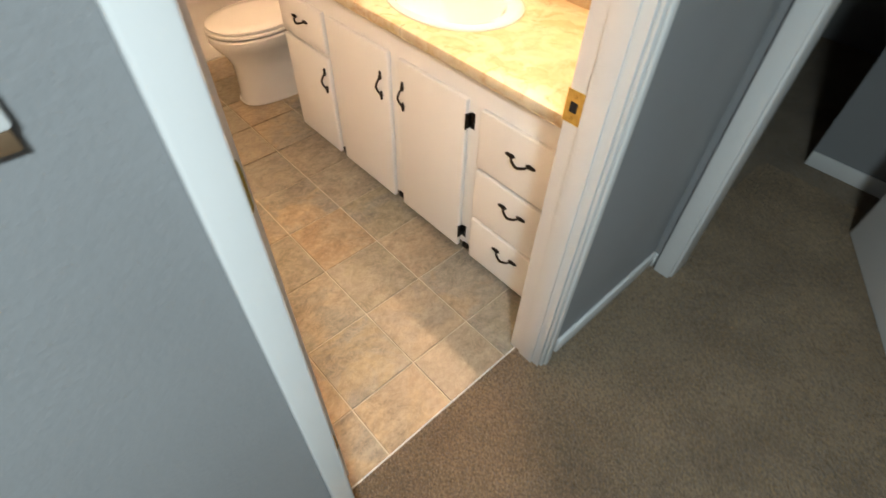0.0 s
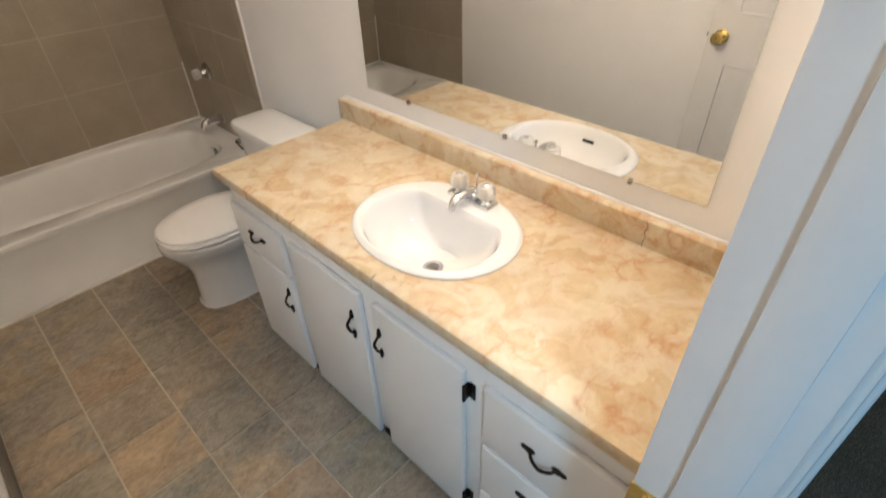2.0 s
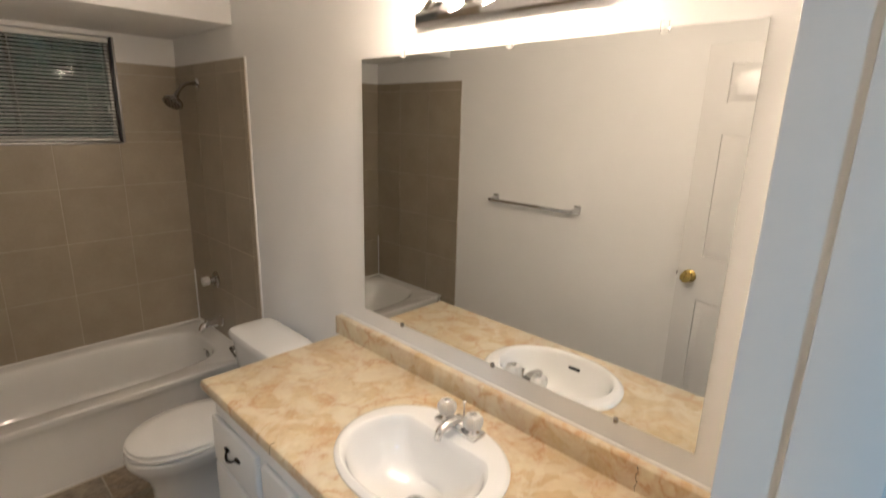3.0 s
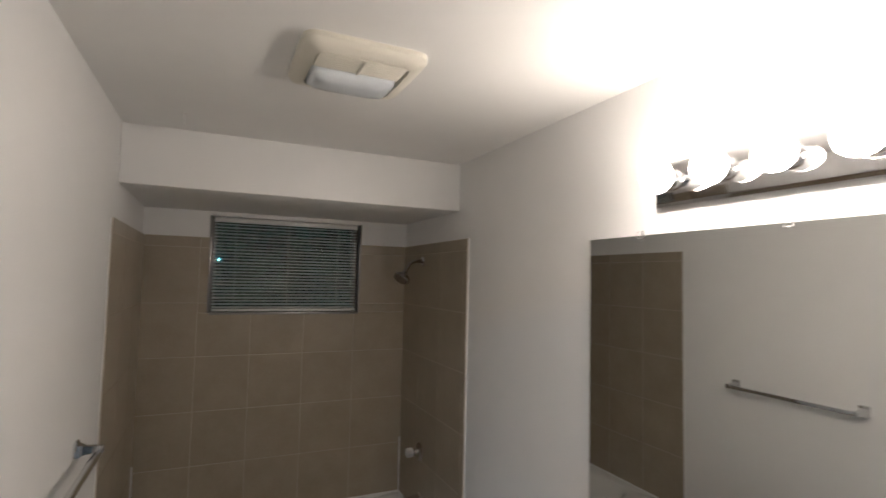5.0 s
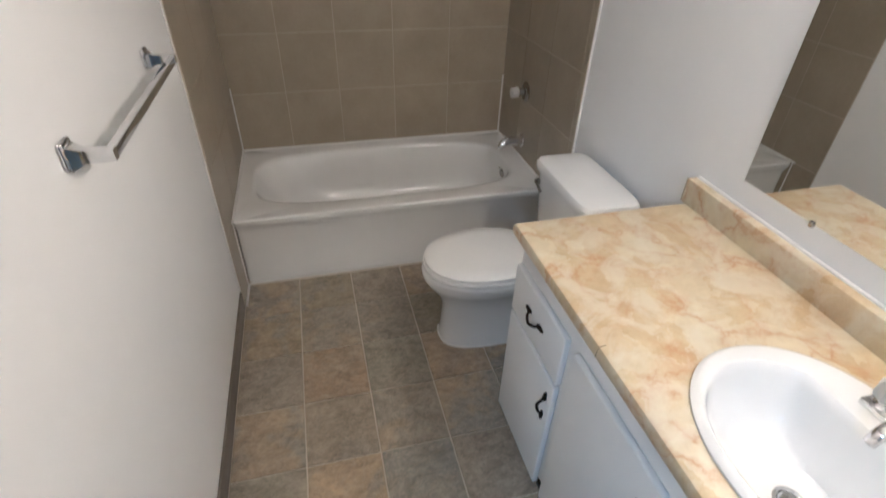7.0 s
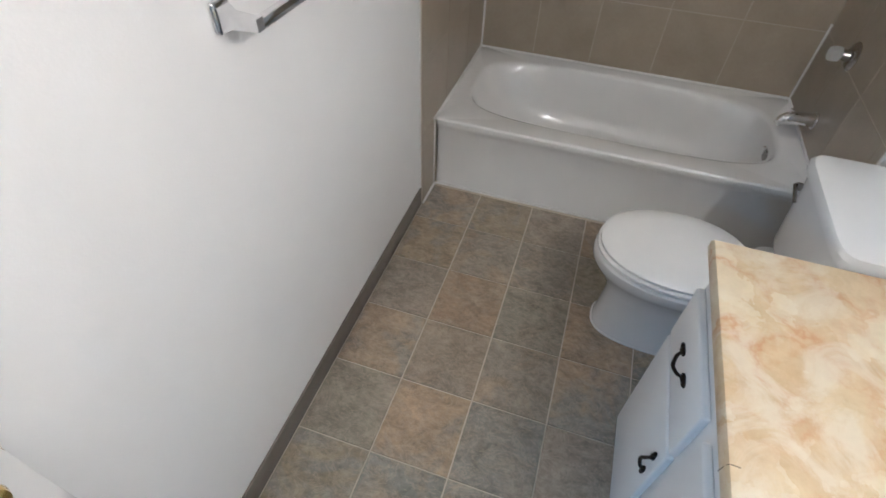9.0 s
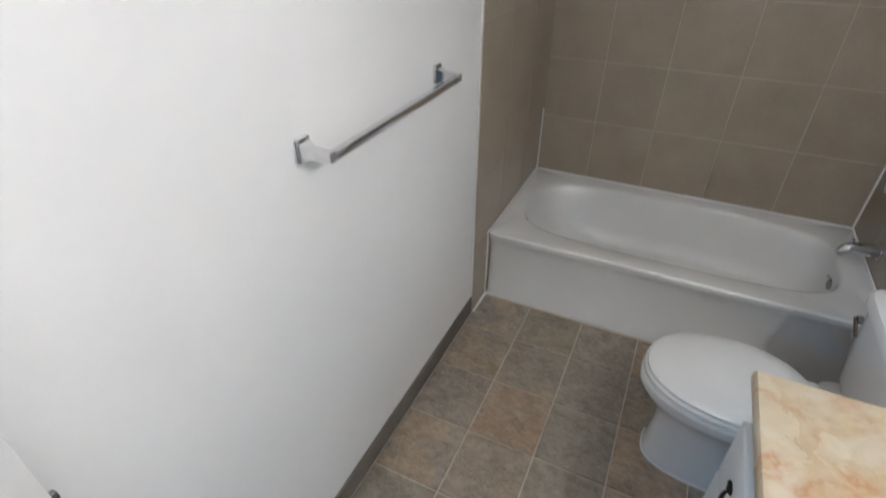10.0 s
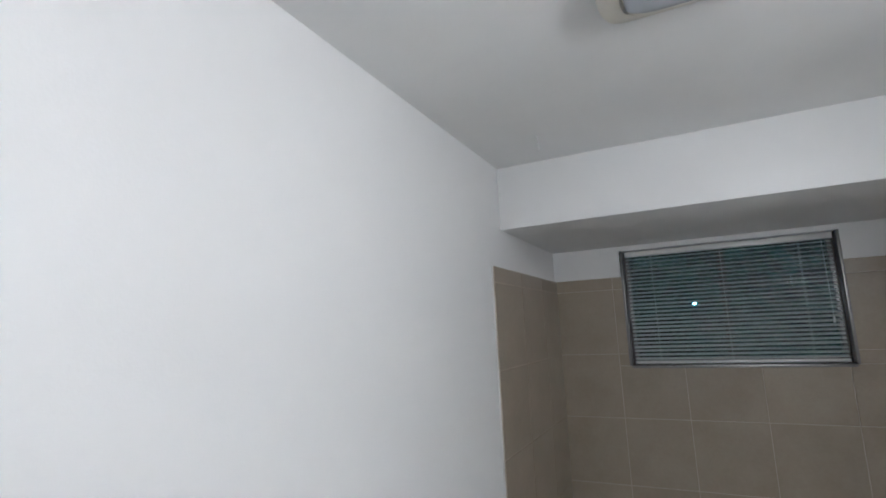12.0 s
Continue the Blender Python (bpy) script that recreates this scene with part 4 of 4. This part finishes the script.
for dy in (-0.051, 0.051):
    bm = bmesh.new()
    lathe(bm, [(0.023, 0.010), (0.017, 0.016), (0.012, 0.024), (0.012, 0.032)], Matrix.Translation((FX, FY + dy, FZ)), 20)
    part("collar", bm, CHROME, fau)
    kn = part("handle", faceted_knob(Matrix.Translation((FX, FY + dy, FZ + 0.025)), 0.027, 0.044), KNOBM, fau, "clear faceted acrylic handle")
    bm = bmesh.new()
    lathe(bm, [(0.009, 0.0695), (0.007, 0.071), (0.001, 0.071)], Matrix.Translation((FX, FY + dy, FZ)), 14)
    part("cap", bm, CHROME, kn)
bm = bmesh.new()
lathe(bm, [(0.0025, 0.015), (0.0025, 0.07), (0.0055, 0.073), (0.0055, 0.08), (0.001, 0.082)], Matrix.Translation((FX + 0.019, FY, FZ)), 10)
part("lift_rod", bm, CHROME, fau)

# ---- mirror and lamp bar ----
MY0, MY1, MZ0, MZ1 = 1.490, 2.720, 0.950, 1.870
mir = thing("wall_mirror", (W - 0.004, (MY0 + MY1) / 2, MZ0), "large frameless wall mirror held by clear clips", "mirror")
part("mirror_glass", B(W - 0.0075, MY0, MZ0, W - 0.002, MY1, MZ1, bevel=0.0008, seg=1), MIRROR, mir)
for y, z, s in ((MY1 - 0.22, MZ1, 1), (MY1 - 0.64, MZ1, 1), (MY0 + 0.19, MZ1, 1), (MY1 - 0.22, MZ0, -1), (MY1 - 0.64, MZ0, -1), (MY0 + 0.19, MZ0, -1)):
    bm = bmesh.new()
    w = 0.009 if s > 0 else 0.0055
    box(bm, W - 0.0125, y - w, min(z - 1.1 * w * s, z + 1.5 * w * s), W - 0.0005 if s < 0 else W - 0.0078, y + w, max(z - 1.1 * w * s, z + 1.5 * w * s), bevel=0.0016)
    part("clip", bm, ACRYL if s > 0 else BRUSHED, mir, "clear plastic mirror clip" if s > 0 else "small metal mirror clip")

LY0, LY1, LZ0, LZ1 = 1.812, 2.432, 1.941, 2.062
lamp = thing("vanity_light", (W, (LY0 + LY1) / 2, LZ0), "chrome vanity light bar with four lit globe bulbs", "wall lamp")
bm = bmesh.new()
loft(bm, [[Vector((x, y, z)) for y, z in ((LY0 + i, LZ0 + i), (LY1 - i, LZ0 + i), (LY1 - i, LZ1 - i), (LY0 + i, LZ1 - i))] for x, i in ((W - 0.0005, 0.0), (W - 0.022, 0.0), (W - 0.028, 0.008), (W - 0.030, 0.011))])
part("bar", bm, CHROME, lamp)
for k in range(4):
    y = LY1 - 0.068 - k * 0.1535
    z = (LZ0 + LZ1) / 2 + 0.008
    m = Matrix.Translation((W - 0.030, y, z)) @ pose(0, 0, 0, 0, -90, 0)
    bm = bmesh.new()
    lathe(bm, [(0.030, 0.0), (0.028, 0.003), (0.021, 0.006), (0.020, 0.020), (0.017, 0.021)], m, 24)
    soc = part("socket", bm, CHROME, lamp)
    bm = bmesh.new()
    prof = [(0.0415 * math.sin(math.pi * (0.42 + 0.57 * j / 12)), 0.060 - 0.0415 * math.cos(math.pi * (0.42 + 0.57 * j / 12))) for j in range(13)]
    lathe(bm, prof, m, 28)
    part("bulb", bm, BULBM, soc, "lit white globe bulb")
    # unlit back of the globe, added to keep bulb light off the near wall
    bm = bmesh.new()
    lathe(bm, [(0.014, 0.018), (0.0145, 0.0205)] + [(0.0415 * math.sin(math.pi * (0.11 + 0.31 * j / 6)), 0.060 - 0.0415 * math.cos(math.pi * (0.11 + 0.31 * j / 6))) for j in range(7)], m, 28)
    part("bulb_back_shield", bm, BULBSHIELD, lamp)

# ---- ceiling fan unit ----
fan = thing("ceiling_fan_light", (0.706, 2.775, CEIL), "cream plastic ceiling exhaust fan with light lens, off", "exhaust fan")
bm = bmesh.new()
fx, fy = 0.706, 2.775
loft(bm, [oval(fx, fy, CEIL, 0.168, 0.165, 9, 48), oval(fx, fy, CEIL - 0.014, 0.170, 0.167, 9, 48), oval(fx, fy, CEIL - 0.026, 0.162, 0.159, 9, 48), oval(fx, fy, CEIL - 0.034, 0.138, 0.135, 9, 48), oval(fx, fy, CEIL - 0.036, 0.128, 0.125, 9, 48), oval(fx, fy, CEIL - 0.024, 0.126, 0.123, 9, 48)], True, True)
part("housing", bm, FANP, fan)
for k in range(7):
    y = fy - 0.112 + k * 0.0135
    part("grille_slat", B(fx - 0.12, y, CEIL - 0.035, fx + 0.12, y + 0.007, CEIL - 0.023, bevel=0.0015, seg=1), FANP, fan)
part("grille_rib", B(fx - 0.003, fy - 0.113, CEIL - 0.036, fx + 0.003, fy - 0.018, CEIL - 0.026), FANP, fan)
bm = bmesh.new()
loft(bm, [oval(fx, fy + 0.054, CEIL - 0.024, 0.122, 0.068, 8, 40), oval(fx, fy + 0.054, CEIL - 0.038, 0.120, 0.066, 7, 40), oval(fx, fy + 0.054, CEIL - 0.05, 0.108, 0.054, 5, 40), oval(fx, fy + 0.054, CEIL - 0.057, 0.07, 0.03, 3, 40)])
part("lens", bm, LENS, fan, "frosted light lens")

# ---- towel bar ----
bar = thing("towel_bar", (0, 2.97, 1.182), "square chrome towel bar on the white wall", "towel bar")
for y in (2.675, 3.278):
    bm = bmesh.new()
    box(bm, 0.0005, y - 0.022, 1.158, 0.012, y + 0.022, 1.208, bevel=0.006, seg=3)
    loft(bm, [[Vector((x, y + sy * a, 1.178 + sz * b)) for sy, sz in ((-1, -1), (1, -1), (1, 1), (-1, 1))] for x, a, b in ((0.011, 0.018, 0.021), (0.03, 0.0105, 0.012), (0.062, 0.0095, 0.0105), (0.079, 0.0095, 0.0105))])
    part("post", bm, CHROME, bar)
part("rail", B(0.0605, 2.683, 1.166, 0.0775, 3.270, 1.184, bevel=0.0015), CHROME, bar)

# ---- wall tiles round the tub, each a piece ----
rows_z = [0.0, 0.357, 0.667, 0.962, 1.264, 1.562, 1.874, TILE_TOP]
tiles = {}


def tile_piece(parent, origin, ux, uz, w, h, normal):
    """A tile of size w x h, 10 mm thick; alike sizes share one mesh."""
    g = 0.0016
    key = (round(w, 3), round(h, 3), tuple(ux), tuple(normal))
    if key not in tiles:
        bm = bmesh.new()
        u, nn, z = Vector(ux), Vector(normal), Vector((0, 0, 1))
        e = 0.0015
        loft(bm, [[u * a + z * b + nn * d for a, b in ((g + i, g + i), (w - g - i, g + i), (w - g - i, h - g - i), (g + i, h - g - i))] for d, i in ((0.001, 0.0), (0.0095, 0.0), (0.0105, e))])
        tiles[key] = mesh_of("tile", bm, TILE, False)
    t = new("tile", tiles[key])
    t.parent = parent
    t.location = origin
    return t


back = tagged(new("tiled_wall_back"), "taupe ceramic tiles on the wall behind the tub", "tiled wall", kind="structure")
left = tagged(new("tiled_wall_left"), "taupe ceramic tiles at the end of the tub", "tiled wall", kind="structure")
right = tagged(new("tiled_wall_right"), "taupe ceramic tiles behind the shower fittings", "tiled wall", kind="structure")
bm = bmesh.new()
box(bm, 0.0, BACK - 0.009, 0.3, W, BACK - 0.0003, WZ0 - 0.001)
box(bm, 0.0, BACK - 0.009, WZ0 - 0.001, WX0 - 0.001, BACK - 0.0003, TILE_TOP)
box(bm, WX1 + 0.001, BACK - 0.009, WZ0 - 0.001, W, BACK - 0.0003, TILE_TOP)
part("grout", bm, GROUT, back)
part("grout", B(0.0003, TILE_Y + 0.001, 0.0, 0.009, BACK - 0.009, TILE_TOP), GROUT, left)
part("grout", B(W - 0.009, TILE_Y + 0.001, 0.0, W - 0.0003, BACK - 0.009, TILE_TOP), GROUT, right)
cols_x = [0.0, 0.287, 0.570, 0.870, 1.177, W]
for z0, z1 in zip(rows_z[1:], rows_z[2:]):
    for x0, x1 in zip(cols_x, cols_x[1:]):
        bits = [(x0, x1, z0, z1)]
        if x1 > WX0 and x0 < WX1 and z1 > WZ0:
            bits = []
            if z0 < WZ0:
                bits.append((x0, x1, z0, WZ0))
            lo = max(z0, WZ0)
            if x0 < WX0 - 0.01:
                bits.append((x0, WX0, lo, z1))
            if x1 > WX1 + 0.01:
                bits.append((WX1, x1, lo, z1))
        for a, b, c, d in bits:
            tile_piece(back, (a, BACK - 0.0, c), (1, 0, 0), None, b - a, d - c, (0, -1, 0))
for parent, x, nrm, cols in ((left, 0.0, (1, 0, 0), [TILE_Y, 3.938, 4.25, BACK]), (right, W, (-1, 0, 0), [TILE_Y, 3.660, 3.955, 4.245, BACK])):
    for z0, z1 in zip(rows_z, rows_z[1:]):
        for y0, y1 in zip(cols, cols[1:]):
            tile_piece(parent, (x, y0, z0), (0, 1, 0), None, y1 - y0, z1 - z0, nrm)

# ---- floor pieces ----
floor_ob = bpy.data.objects["floor"]
xs = [0.008] + [0.250 + 0.246 * k for k in range(5)] + [W - 0.003]
ys = [VE + 0.002] + [1.468 + 0.2585 * k for k in range(9)] + [3.768]
fl = {}
for y0, y1 in zip(ys, ys[1:]):
    for x0, x1 in zip(xs, xs[1:]):
        key = (round(x1 - x0, 3), round(y1 - y0, 3))
        if key not in fl:
            g = 0.0024
            bm = bmesh.new()
            w, h = x1 - x0, y1 - y0
            loft(bm, [[Vector((a, b, z)) for a, b in ((g + i, g + i), (w - g - i, g + i), (w - g - i, h - g - i), (g + i, h - g - i))] for z, i in ((-0.004, 0.0), (-0.0008, 0.0), (0.0, 0.0012))])
            fl[key] = mesh_of("vinyl_tile", bm, VINYL, False)
        t = new("vinyl_tile", fl[key])
        t.parent = floor_ob
        t.location = (x0, y0, 0)

# ---- small hook in the ceiling ----
bm = bmesh.new()
lathe(bm, [(0.001, CEIL), (0.0075, CEIL), (0.0065, CEIL - 0.003), (0.003, CEIL - 0.005), (0.0025, CEIL - 0.03), (0.001, CEIL - 0.038)], Matrix.Translation((0.236, 3.50, 0)), 12)
tube(bm, bend([(0.236, 3.50, CEIL - 0.034), (0.237, 3.501, CEIL - 0.041), (0.241, 3.502, CEIL - 0.044)], 3), 0.0018, 8)
solid("ceiling_hook", bm, CAULK, "small white hook screwed into the ceiling", "hook")

# ---- carpet pile near the doorway ----
rng = np.random.default_rng(3)
px, py = np.meshgrid(np.arange(-0.5, 2.45, 0.0085), np.arange(0.25, VE - 0.003, 0.0085))
px = (px + rng.uniform(-0.004, 0.004, px.shape)).ravel()
py = (py + rng.uniform(-0.004, 0.004, py.shape)).ravel()
keep = (py < DY0 - 0.016) | ((px > JL + 0.014) & (px < JR - 0.014))
keep &= (np.abs(px - HX - 0.05) > 0.075) | ((py > D2B + 0.005) & (py < D2A - 0.005))
px, py = px[keep], py[keep]
k = len(px)
turn = rng.uniform(0, 2 * np.pi, k)
hgt, wid = rng.uniform(0.005, 0.010, k), rng.uniform(0.0025, 0.0042, k)
lx, ly = rng.normal(0, 0.0028, k), rng.normal(0, 0.0028, k)
pts = np.zeros((k, 4, 3))
for q in range(3):
    ang = turn + q * 2 * np.pi / 3
    pts[:, q, 0], pts[:, q, 1], pts[:, q, 2] = px + wid * np.cos(ang), py + wid * np.sin(ang), 0.0055
pts[:, 3, 0], pts[:, 3, 1], pts[:, 3, 2] = px + lx, py + ly, 0.006 + hgt
base = (np.arange(k) * 4)[:, None]
tri = np.concatenate([base + np.array(f) for f in ((0, 1, 3), (1, 2, 3), (2, 0, 3))], 0)
pile = bpy.data.meshes.new("carpet_pile")
pile.from_pydata(pts.reshape(-1, 3).tolist(), [], tri.tolist())
pile.materials.append(YARN)
tagged(new("carpet_pile", pile), "brown cut-pile carpet tufts in the hall", "carpet", kind="stuff")
